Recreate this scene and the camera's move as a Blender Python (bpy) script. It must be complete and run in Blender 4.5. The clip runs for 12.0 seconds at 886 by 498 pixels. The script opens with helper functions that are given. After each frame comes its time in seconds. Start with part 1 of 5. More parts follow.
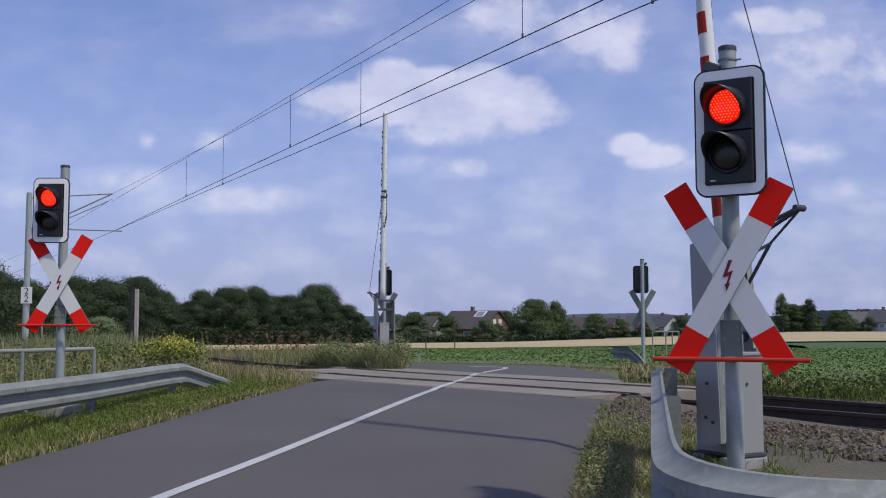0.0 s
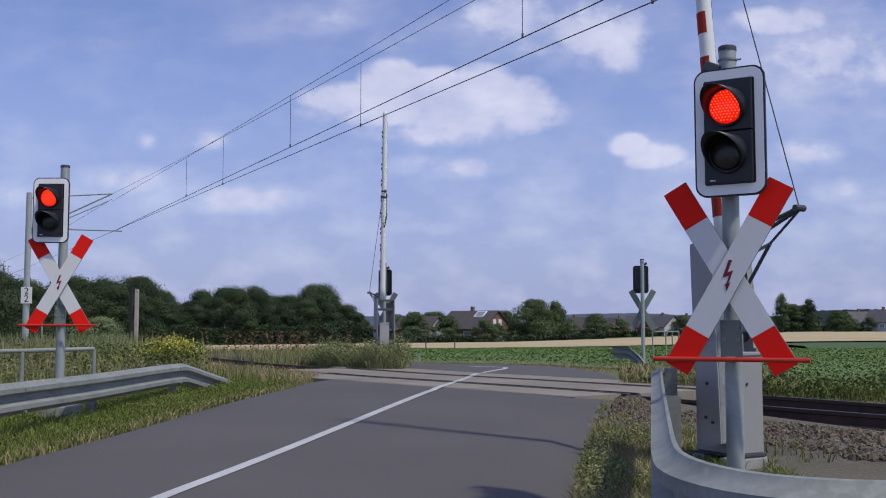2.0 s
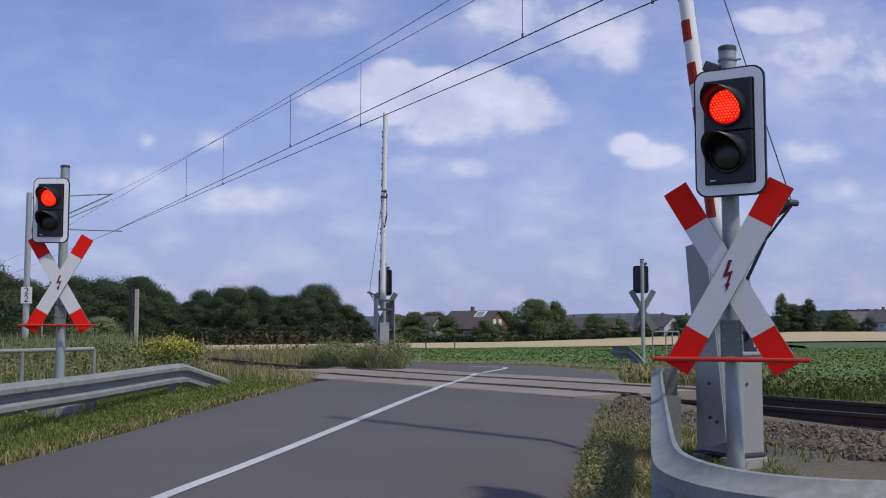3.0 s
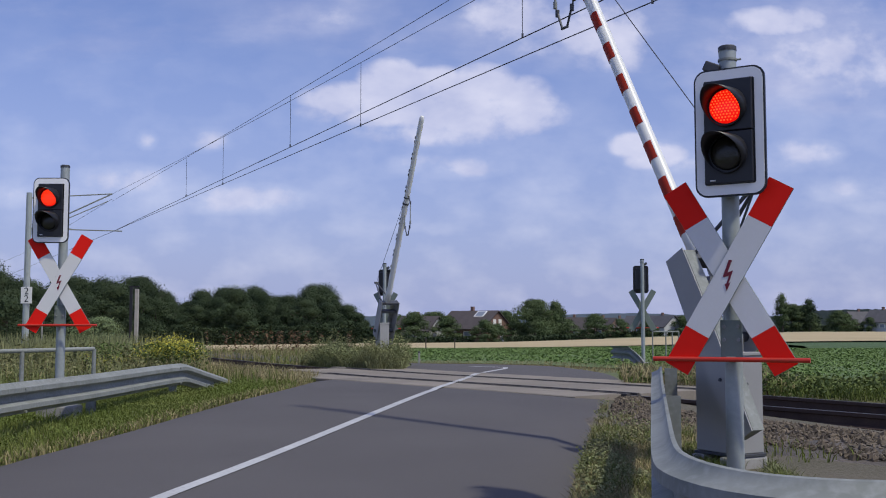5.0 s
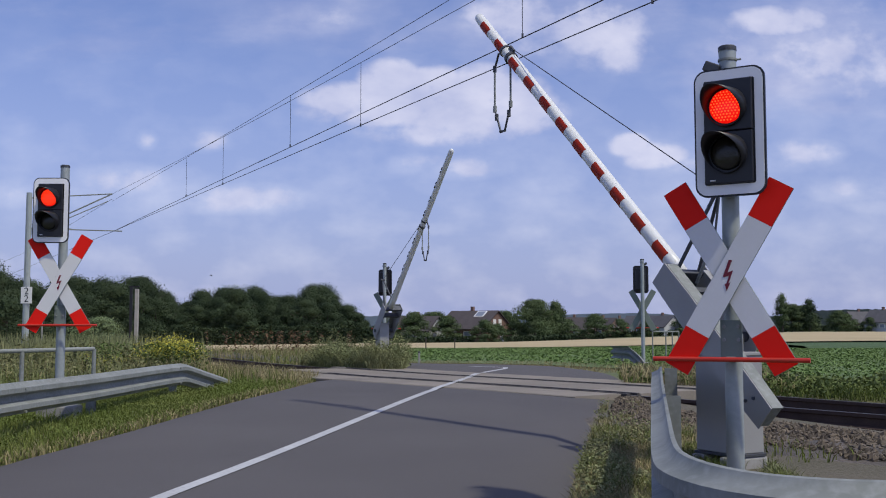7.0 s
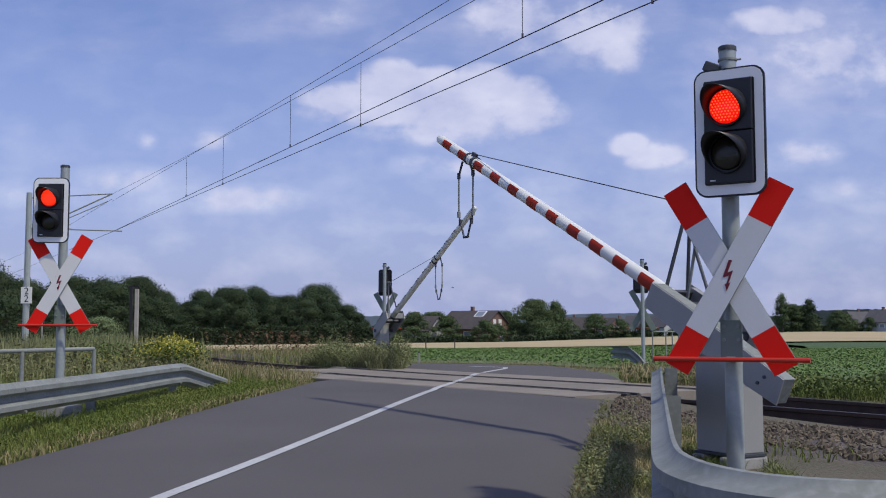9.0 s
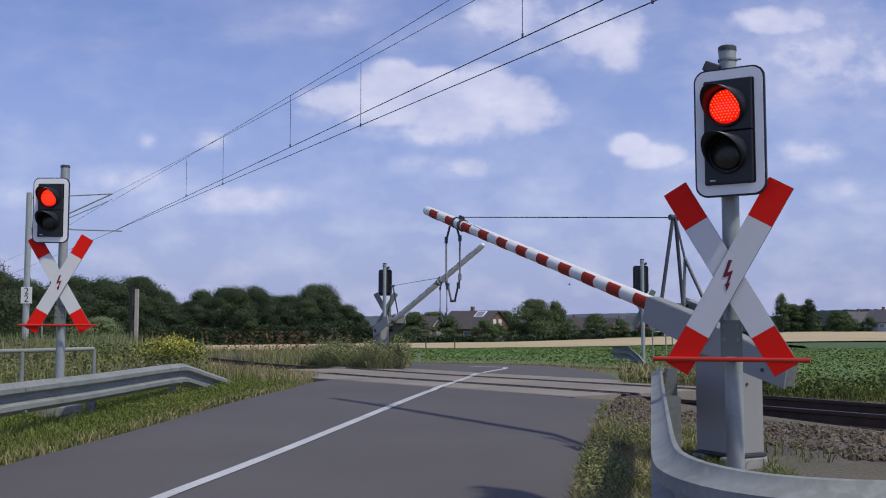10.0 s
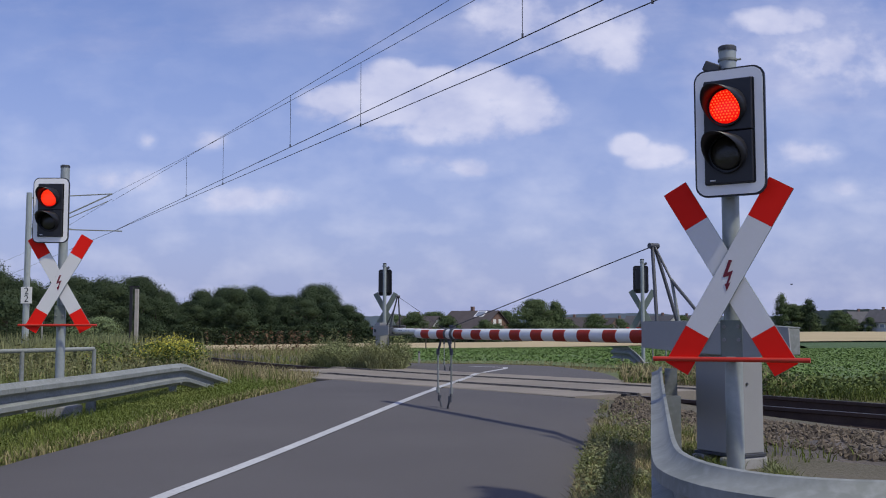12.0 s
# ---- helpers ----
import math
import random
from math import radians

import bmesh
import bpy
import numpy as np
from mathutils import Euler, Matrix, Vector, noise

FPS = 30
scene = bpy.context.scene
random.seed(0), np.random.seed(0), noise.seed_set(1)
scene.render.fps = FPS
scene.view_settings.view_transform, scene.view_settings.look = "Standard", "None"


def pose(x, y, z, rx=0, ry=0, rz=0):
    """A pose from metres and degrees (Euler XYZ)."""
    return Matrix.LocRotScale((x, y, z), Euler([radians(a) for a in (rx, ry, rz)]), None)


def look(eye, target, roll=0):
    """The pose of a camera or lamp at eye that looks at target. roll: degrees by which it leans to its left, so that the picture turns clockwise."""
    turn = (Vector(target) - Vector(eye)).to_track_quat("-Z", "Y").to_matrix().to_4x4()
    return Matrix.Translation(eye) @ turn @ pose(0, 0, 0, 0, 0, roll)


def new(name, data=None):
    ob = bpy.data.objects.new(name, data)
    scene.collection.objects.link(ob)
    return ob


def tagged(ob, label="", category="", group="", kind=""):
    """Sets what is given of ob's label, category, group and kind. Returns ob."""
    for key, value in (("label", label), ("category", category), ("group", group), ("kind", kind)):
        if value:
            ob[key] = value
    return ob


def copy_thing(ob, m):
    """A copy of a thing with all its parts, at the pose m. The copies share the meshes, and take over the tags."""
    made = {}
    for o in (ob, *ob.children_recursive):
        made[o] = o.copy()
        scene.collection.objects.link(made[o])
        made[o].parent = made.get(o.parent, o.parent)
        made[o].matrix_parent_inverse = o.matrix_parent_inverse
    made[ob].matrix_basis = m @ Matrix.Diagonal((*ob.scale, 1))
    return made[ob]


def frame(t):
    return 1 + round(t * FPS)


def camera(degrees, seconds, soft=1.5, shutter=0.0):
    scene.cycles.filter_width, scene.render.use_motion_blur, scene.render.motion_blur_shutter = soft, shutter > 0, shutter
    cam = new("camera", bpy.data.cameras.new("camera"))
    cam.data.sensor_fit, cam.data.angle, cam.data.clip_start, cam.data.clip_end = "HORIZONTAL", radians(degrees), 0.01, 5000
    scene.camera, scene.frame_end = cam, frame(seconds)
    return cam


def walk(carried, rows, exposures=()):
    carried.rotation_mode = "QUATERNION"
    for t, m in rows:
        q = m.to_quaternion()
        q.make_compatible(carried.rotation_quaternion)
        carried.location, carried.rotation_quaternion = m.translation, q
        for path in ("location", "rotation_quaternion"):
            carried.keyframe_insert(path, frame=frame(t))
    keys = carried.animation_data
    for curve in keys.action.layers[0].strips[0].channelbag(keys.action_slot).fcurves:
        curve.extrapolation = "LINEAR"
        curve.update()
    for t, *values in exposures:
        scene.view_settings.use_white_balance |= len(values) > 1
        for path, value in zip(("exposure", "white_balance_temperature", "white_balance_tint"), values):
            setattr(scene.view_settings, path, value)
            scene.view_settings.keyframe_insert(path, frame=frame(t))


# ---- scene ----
cam = camera(46.2, 12.0, soft=1.05)
EYE = pose(0, 0, 1.1, 94.318, 0, 0)
walk(cam, [(0.0, EYE), (12.0, EYE)], exposures=[(0.0, 0.0), (12.0, 0.0)])

# ---- sky, clouds and sun ----
SUN_DIR = Vector((0.52, -0.39, 1.0)).normalized()
sun_data = bpy.data.lights.new("sun", "SUN")
sun_data.energy, sun_data.angle, sun_data.color = 2.6, radians(2.2), (0.98, 0.945, 0.79)
sun = new("sun", sun_data)
sun.matrix_world = look(SUN_DIR * 60, (0, 0, 0))

# clouds as soft ellipses on the view sphere: (x/y, z/y, half width, half height, strength)
CLOUDS = [
    (0.370, 0.270, 0.120, 0.055, 0.50), (0.120, 0.285, 0.100, 0.036, 0.48), (0.000, 0.205, 0.120, 0.042, 0.42), (0.240, 0.150, 0.110, 0.030, 0.34), (-0.240, 0.128, 0.110, 0.022, 0.34),
    (-0.051, 0.238, 0.028, 0.020, 1.00), (-0.090, 0.222, 0.040, 0.015, 0.95), (-0.008, 0.229, 0.036, 0.021, 1.00), (0.041, 0.236, 0.030, 0.019, 1.00), (0.079, 0.219, 0.028, 0.022, 0.95),
    (-0.030, 0.214, 0.070, 0.020, 0.95), (0.030, 0.208, 0.075, 0.022, 0.90), (-0.122, 0.208, 0.022, 0.010, 0.60), (0.000, 0.192, 0.085, 0.016, 0.65),
    (-0.022, 0.160, 0.034, 0.010, 0.50), (0.022, 0.155, 0.040, 0.011, 0.60), (-0.075, 0.168, 0.012, 0.014, 0.35),
    (0.182, 0.176, 0.018, 0.011, 1.00), (0.205, 0.166, 0.028, 0.013, 0.90), (0.232, 0.156, 0.026, 0.009, 0.55), (0.112, 0.138, 0.036, 0.010, 0.45), (0.135, 0.128, 0.030, 0.008, 0.35),
    (-0.188, 0.125, 0.050, 0.013, 0.72), (-0.215, 0.118, 0.040, 0.009, 0.55), (-0.312, 0.142, 0.042, 0.014, 0.62), (-0.345, 0.128, 0.030, 0.010, 0.50), (-0.420, 0.130, 0.030, 0.012, 0.50),
    (-0.288, 0.182, 0.009, 0.008, 0.50), (-0.228, 0.181, 0.020, 0.011, 0.55), (-0.415, 0.186, 0.020, 0.012, 0.35), (-0.110, 0.300, 0.034, 0.026, 0.42),
    (0.330, 0.300, 0.045, 0.014, 0.80), (0.290, 0.272, 0.040, 0.018, 0.55), (0.370, 0.262, 0.080, 0.030, 0.62), (0.420, 0.245, 0.060, 0.034, 0.55), (0.300, 0.225, 0.060, 0.018, 0.40),
    (0.150, 0.292, 0.045, 0.026, 0.80), (0.172, 0.276, 0.024, 0.026, 0.80), (0.070, 0.302, 0.050, 0.024, 0.70), (0.110, 0.270, 0.060, 0.014, 0.45),
    (0.352, 0.170, 0.032, 0.013, 0.62), (0.330, 0.158, 0.040, 0.009, 0.45), (0.395, 0.134, 0.050, 0.012, 0.55), (0.420, 0.118, 0.030, 0.008, 0.42), (0.310, 0.130, 0.040, 0.007, 0.35),
    (0.085, 0.094, 0.020, 0.007, 0.40), (-0.100, 0.094, 0.020, 0.007, 0.35), (-0.010, 0.095, 0.040, 0.006, 0.30), (0.270, 0.112, 0.060, 0.008, 0.35),
]


# broad thin veils without edges, in the same terms
VEILS = [(0.37, 0.255, 0.15, 0.075, 0.50), (0.11, 0.29, 0.13, 0.05, 0.45), (0.0, 0.215, 0.15, 0.05, 0.34), (-0.12, 0.32, 0.14, 0.06, 0.32), (0.22, 0.13, 0.20, 0.05, 0.30)]


def make_world():
    world = bpy.data.worlds.new("sky")
    scene.world = world
    world.use_nodes = True
    nt = world.node_tree
    nt.nodes.clear()
    N, L = nt.nodes.new, nt.links.new

    def math(op, a, b=None, clamp=False):
        n = N("ShaderNodeMath")
        n.operation, n.use_clamp = op, clamp
        for i, v in enumerate((a, b)):
            if v is None:
                continue
            if isinstance(v, (int, float)):
                n.inputs[i].default_value = v
            else:
                L(v, n.inputs[i])
        return n.outputs[0]

    sky = N("ShaderNodeTexSky")
    sky.sky_type, sky.sun_disc = "NISHITA", False
    sky.sun_elevation, sky.sun_rotation = radians(57.0), radians(126.9)
    sky.altitude, sky.air_density, sky.dust_density, sky.ozone_density = 60, 1.0, 1.2, 1.6
    tc = N("ShaderNodeTexCoord")
    sep = N("ShaderNodeSeparateXYZ")
    L(tc.outputs["Generated"], sep.inputs[0])
    x, y, z = sep.outputs
    front = math("MAXIMUM", y, 0.05)
    u, v = math("DIVIDE", x, front), math("DIVIDE", z, front)
    flat = N("ShaderNodeCombineXYZ")
    L(u, flat.inputs[0])
    L(v, flat.inputs[1])

    def fbm(scale, detail, stretch, rough=0.6):
        mp = N("ShaderNodeMapping")
        mp.inputs["Scale"].default_value = stretch
        L(flat.outputs[0], mp.inputs[0])
        n = N("ShaderNodeTexNoise")
        n.inputs["Scale"].default_value, n.inputs["Detail"].default_value, n.inputs["Roughness"].default_value = scale, detail, rough
        L(mp.outputs[0], n.inputs["Vector"])
        return n.outputs["Fac"]

    billow = fbm(30, 6, (1.0, 1.25, 1), 0.55)
    shade = fbm(16, 4, (1.0, 1.6, 1), 0.5)
    wisp = fbm(6, 6, (0.8, 2.2, 1), 0.6)

    def ellipses(rows, wide):
        total = None
        for cu, cv, a, b, s in rows:
            du = math("DIVIDE", math("SUBTRACT", u, cu), a * wide)
            dv = math("DIVIDE", math("SUBTRACT", v, cv), b * wide)
            r2 = math("ADD", math("MULTIPLY", du, du), math("MULTIPLY", dv, dv))
            blob = math("MULTIPLY", math("SUBTRACT", 1.0, r2, True), s)
            total = blob if total is None else math("MAXIMUM", total, blob)
        return total

    total, broad = ellipses(CLOUDS, 1.62), ellipses(VEILS, 1.2)
    lump = math("MULTIPLY", math("SUBTRACT", billow, 0.47), 1.7)
    dense = math("ADD", total, math("MULTIPLY", lump, math("MULTIPLY", total, 1.0)))
    ramp = N("ShaderNodeMapRange")
    ramp.interpolation_type = "SMOOTHSTEP"
    L(dense, ramp.inputs[0])
    ramp.inputs[1].default_value, ramp.inputs[2].default_value = 0.05, 0.80
    ramp.inputs[3].default_value, ramp.inputs[4].default_value = 0.0, 0.86
    veil = N("ShaderNodeMapRange")
    veil.interpolation_type = "SMOOTHSTEP"
    L(wisp, veil.inputs[0])
    veil.inputs[1].default_value, veil.inputs[2].default_value = 0.40, 0.78
    veil.inputs[3].default_value, veil.inputs[4].default_value = 0.08, 0.52
    low = N("ShaderNodeMapRange")
    L(z, low.inputs[0])
    low.inputs[1].default_value, low.inputs[2].default_value = 0.0, 0.33
    low.inputs[3].default_value, low.inputs[4].default_value = 0.90, 0.0
    mask = math("MAXIMUM", math("MAXIMUM", ramp.outputs[0], math("ADD", veil.outputs[0], math("MULTIPLY", broad, 0.8))), low.outputs[0])

    body = N("ShaderNodeMixRGB")
    body.inputs[1].default_value, body.inputs[2].default_value = (3.25, 3.75, 6.3, 1), (6.8, 6.85, 8.4, 1)
    L(math("ADD", math("MULTIPLY", math("MAXIMUM", ramp.outputs[0], broad), 0.75), math("MULTIPLY", math("SUBTRACT", shade, 0.45), 1.6), True), body.inputs[0])
    tint = N("ShaderNodeMixRGB")
    tint.blend_type = "MULTIPLY"
    tint.inputs[0].default_value = 1.0
    tint.inputs[2].default_value = (0.91, 0.92, 1.28, 1)
    L(sky.outputs[0], tint.inputs[1])
    mix = N("ShaderNodeMixRGB")
    L(mask, mix.inputs[0])
    L(tint.outputs[0], mix.inputs[1])
    L(body.outputs[0], mix.inputs[2])
    bg = N("ShaderNodeBackground")
    bg.inputs["Strength"].default_value = 0.108
    L(mix.outputs[0], bg.inputs["Color"])
    L(bg.outputs[0], N("ShaderNodeOutputWorld").inputs[0])


make_world()


# ---- materials ----
def material(name, col, col2=None, rough=0.6, metal=0.0, scale=6.0, fine=60.0, bump=0.2, bump_dist=0.01, amount=0.5,
             col3=None, per_object=0.0, per_island=0.0, stretch=(1, 1, 1), spec=0.5):
    m = bpy.data.materials.new(name)
    m.use_nodes = True
    nt = m.node_tree
    bsdf = nt.nodes["Principled BSDF"]
    N, L = nt.nodes.new, nt.links.new
    tc, mp = N("ShaderNodeTexCoord"), N("ShaderNodeMapping")
    mp.inputs["Scale"].default_value = stretch
    L(tc.outputs["Object"], mp.inputs[0])

    def tex(s, d):
        n = N("ShaderNodeTexNoise")
        n.inputs["Scale"].default_value, n.inputs["Detail"].default_value = s, d
        L(mp.outputs[0], n.inputs["Vector"])
        return n.outputs["Fac"]

    big, small = tex(scale, 5), tex(fine, 4)
    col2 = col2 or tuple(c * 0.7 for c in col)
    col3 = col3 or col2

    def mixed(fac, a, b, lo=0.35, hi=0.65, top=1.0):
        r = N("ShaderNodeMapRange")
        L(fac, r.inputs[0])
        r.inputs[1].default_value, r.inputs[2].default_value, r.inputs[4].default_value = lo, hi, top
        x = N("ShaderNodeMixRGB")
        L(r.outputs[0], x.inputs[0])
        for i, v in ((1, a), (2, b)):
            if isinstance(v, tuple):
                x.inputs[i].default_value = (*v, 1)
            else:
                L(v, x.inputs[i])
        return x.outputs[0]

    c = mixed(big, col, col2, top=amount * 1.6 if amount < 0.6 else 1.0)
    c = mixed(small, c, col3, 0.45, 0.75, amount)
    if per_object or per_island:
        src = N("ShaderNodeObjectInfo").outputs["Random"] if per_object else N("ShaderNodeNewGeometry").outputs["Random Per Island"]
        w = per_object or per_island
        r = N("ShaderNodeMapRange")
        L(src, r.inputs[0])
        r.inputs[3].default_value, r.inputs[4].default_value = 1 - w, 1 + w
        h = N("ShaderNodeHueSaturation")
        L(r.outputs[0], h.inputs["Value"])
        L(c, h.inputs["Color"])
        c = h.outputs[0]
    L(c, bsdf.inputs["Base Color"])
    bsdf.inputs["Metallic"].default_value = metal
    rr = N("ShaderNodeMapRange")
    L(small, rr.inputs[0])
    rr.inputs[3].default_value, rr.inputs[4].default_value = max(0.05, rough - 0.12), min(1, rough + 0.12)
    L(rr.outputs[0], bsdf.inputs["Roughness"])
    bsdf.inputs["Specular IOR Level"].default_value = spec
    if bump:
        b = N("ShaderNodeBump")
        b.inputs["Strength"].default_value, b.inputs["Distance"].default_value = bump, bump_dist
        L(small, b.inputs["Height"])
        L(b.outputs[0], bsdf.inputs["Normal"])
    return m


def glowing(name, col, strength, base=(0.1, 0.005, 0.005)):
    m = bpy.data.materials.new(name)
    m.use_nodes = True
    b = m.node_tree.nodes["Principled BSDF"]
    b.inputs["Base Color"].default_value = (*base, 1)
    b.inputs["Emission Color"].default_value = (*col, 1)
    b.inputs["Emission Strength"].default_value = strength
    b.inputs["Roughness"].default_value = 0.3
    return m


ASPHALT = material("asphalt", (0.106, 0.098, 0.096), (0.087, 0.080, 0.079), 0.9, scale=0.45, fine=95, bump=0.5, bump_dist=0.008, amount=0.5, col3=(0.145, 0.136, 0.133), spec=0.3)
WORN_PAINT = material("road_paint", (0.55, 0.55, 0.54), (0.41, 0.41, 0.41), 0.7, scale=2.2, fine=40, amount=0.5, col3=(0.30, 0.30, 0.31))
SLAB = material("crossing_concrete", (0.245, 0.212, 0.168), (0.185, 0.160, 0.126), 0.85, scale=1.2, fine=40, amount=0.45, col3=(0.295, 0.258, 0.208), per_object=0.10)
# dark colour that stands for the shade in the rail grooves
GROOVE_SHADE = material("groove_shade", (0.06, 0.053, 0.047), (0.08, 0.07, 0.062), 0.85, scale=3, fine=40, amount=0.4)
CONCRETE = material("concrete", (0.36, 0.35, 0.33), (0.27, 0.26, 0.24), 0.9, scale=3, fine=40, amount=0.5)
SOIL = material("ground_soil", (0.10, 0.13, 0.045), (0.20, 0.17, 0.08), 0.95, scale=0.35, fine=9, bump=0.6, bump_dist=0.05, amount=0.55, col3=(0.07, 0.10, 0.03))
BALLAST = material("ballast_bed", (0.12, 0.10, 0.085), (0.075, 0.065, 0.055), 0.95, scale=2, fine=18, bump=0.9, bump_dist=0.05, amount=0.6, col3=(0.17, 0.15, 0.13))
GRAVEL_SOIL = material("gravelly_soil", (0.120, 0.103, 0.070), (0.086, 0.080, 0.044), 0.95, scale=1.1, fine=28, bump=0.8, bump_dist=0.03, amount=0.5, col3=(0.170, 0.150, 0.110))
STONE = material("ballast_stone", (0.160, 0.128, 0.090), (0.088, 0.067, 0.045), 0.9, scale=5, fine=60, amount=0.5, per_island=0.45)
RUST = material("rail_rust", (0.085, 0.055, 0.04), (0.055, 0.036, 0.028), 0.8, scale=4, fine=60, amount=0.5, metal=0.2)
RAILTOP = material("rail_head_steel", (0.11, 0.095, 0.085), (0.08, 0.068, 0.06), 0.5, metal=0.6, scale=3, fine=40, amount=0.3)
TIMBER = material("sleeper_timber", (0.11, 0.085, 0.065), (0.07, 0.055, 0.045), 0.9, scale=3, fine=30, amount=0.5)
ZINC = material("galvanised_steel", (0.27, 0.282, 0.262), (0.205, 0.218, 0.20), 0.65, metal=0.1, scale=4, fine=28, bump=0.10, amount=0.65, col3=(0.34, 0.355, 0.345), spec=0.28)
ZINC_POLE = material("galvanised_pole", (0.38, 0.41, 0.40), (0.30, 0.335, 0.32), 0.55, metal=0.3, scale=4, fine=25, bump=0.08, amount=0.5, col3=(0.46, 0.48, 0.47))
GREYPAINT = material("grey_coated_steel", (0.345, 0.34, 0.325), (0.305, 0.30, 0.29), 0.5, metal=0.1, scale=3, fine=70, bump=0.08, amount=0.3, col3=(0.38, 0.38, 0.37))
GREENGREY = material("bracket_grey_green", (0.20, 0.235, 0.20), (0.165, 0.195, 0.17), 0.6, metal=0.1, scale=6, fine=60, bump=0.1, amount=0.35)
BORDER = material("white_reflective_border", (0.93, 0.92, 0.90), (0.88, 0.87, 0.86), 0.4, scale=4, fine=40, bump=0.03, amount=0.25)
WHITE = material("white_enamel", (0.76, 0.75, 0.72), (0.70, 0.69, 0.665), 0.45, scale=3, fine=40, bump=0.04, amount=0.25, col3=(0.80, 0.795, 0.78))
BOOMWHITE = material("boom_white_paint", (0.78, 0.78, 0.74), (0.70, 0.70, 0.66), 0.35, scale=3, fine=30, bump=0.04, amount=0.25)
RED = material("sign_red_foil", (0.88, 0.018, 0.010), (0.80, 0.014, 0.008), 0.5, spec=0.12, scale=4, fine=50, bump=0.03, amount=0.25, col3=(0.85, 0.016, 0.009))
BOOMRED = material("boom_red_foil", (0.36, 0.030, 0.012), (0.29, 0.024, 0.010), 0.5, spec=0.2, scale=4, fine=50, bump=0.03, amount=0.3)
ARROW = material("dark_red_print", (0.17, 0.007, 0.022), (0.14, 0.007, 0.02), 0.5, scale=4, fine=50, bump=0.03, amount=0.25)
REDROD = material("red_lacquer_rod", (0.55, 0.035, 0.016), (0.46, 0.03, 0.014), 0.4, scale=5, fine=40, bump=0.03, amount=0.3)
BLACK = material("black_plastic", (0.012, 0.012, 0.015), (0.018, 0.018, 0.022), 0.4, scale=5, fine=60, bump=0.05, amount=0.3)
DARKSTEEL = material("dark_weathered_steel", (0.09, 0.095, 0.105), (0.06, 0.062, 0.07), 0.55, metal=0.3, scale=6, fine=60, amount=0.4)
LENS_OFF = material("dark_lens", (0.02, 0.019, 0.015), (0.028, 0.026, 0.02), 0.2, scale=8, fine=90, bump=0.2, amount=0.3)
WIRE = material("copper_wire_patina", (0.035, 0.038, 0.05), (0.05, 0.052, 0.06), 0.6, metal=0.3, scale=4, fine=20, bump=0)
LED = glowing("red_led_lens", (1.0, 0.008, 0.003), 0.85)
LED_HOT = glowing("red_led_points", (1.0, 0.09, 0.02), 1.5)


# ---- mesh helpers ----
def finish(name, me, mat, parent=None, label="", m=None, smooth=False):
    if smooth == "edges":
        me.set_sharp_from_angle(angle=radians(40))
    for x in (mat if isinstance(mat, (list, tuple)) else [mat]):
        me.materials.append(x)
    if smooth:
        me.polygons.foreach_set("use_smooth", [True] * len(me.polygons))
    ob = new(name, me)
    ob.parent = parent
    if m is not None:
        ob.matrix_basis = m
    if label:
        ob["label"] = label
    return ob


def part(name, bm, mat, parent=None, label="", m=None, smooth=False):
    """One bmesh as one mesh object under its thing."""
    me = bpy.data.meshes.new(name)
    bm.normal_update()
    bm.to_mesh(me)
    bm.free()
    return finish(name, me, mat, parent, label, m, smooth)


def raw(name, verts, faces, mat, parent=None, label="", m=None, smooth=False):
    me = bpy.data.meshes.new(name)
    me.from_pydata([tuple(map(float, v)) for v in verts], [], faces)
    return finish(name, me, mat, parent, label, m, smooth)


def thing(name, label, category, m=None, group="", kind=""):
    ob = new(name)
    ob.empty_display_size = 0.2
    if m is not None:
        ob.matrix_basis = m
    return tagged(ob, label, category, group, kind)


def box(bm, sx, sy, sz, m=None, bevel=0.0):
    r = bmesh.ops.create_cube(bm, size=1.0, matrix=(m or Matrix()) @ Matrix.Diagonal((sx, sy, sz, 1)))
    if bevel:
        edges = list({e for v in r["verts"] for e in v.link_edges})
        bmesh.ops.bevel(bm, geom=edges, offset=bevel, segments=2, affect="EDGES", profile=0.5)
    return bm


def rod(bm, a, b, r, r2=None, seg=10):
    a, b = Vector(a), Vector(b)
    d = b - a
    m = Matrix.Translation((a + b) / 2) @ d.to_track_quat("Z", "Y").to_matrix().to_4x4()
    bmesh.ops.create_cone(bm, cap_ends=True, segments=seg, radius1=r, radius2=r if r2 is None else r2, depth=d.length, matrix=m)
    return bm


def ngon_prism(bm, pts, depth, m=None):
    """A prism over the outline pts in x and z, from y = 0 to y = depth."""
    m = m or Matrix()
    a = [bm.verts.new(m @ Vector((x, 0, z))) for x, z in pts]
    b = [bm.verts.new(m @ Vector((x, depth, z))) for x, z in pts]
    n = len(pts)
    bm.faces.new(a)
    bm.faces.new(b[::-1])
    for i in range(n):
        bm.faces.new((a[i], b[i], b[(i + 1) % n], a[(i + 1) % n]))
    bmesh.ops.recalc_face_normals(bm, faces=bm.faces)
    return bm


def round_rect(w, h, r, n=6):
    pts = []
    for cx, cz, a0 in ((w / 2 - r, h / 2 - r, 0), (-w / 2 + r, h / 2 - r, 90), (-w / 2 + r, -h / 2 + r, 180), (w / 2 - r, -h / 2 + r, 270)):
        for i in range(n + 1):
            a = radians(a0 + 90 * i / n)
            pts.append((cx + r * math.cos(a), cz + r * math.sin(a)))
    return pts


def sstep(a, b, v):
    t = min(1.0, max(0.0, (v - a) / (b - a)))
    return t * t * (3 - 2 * t)


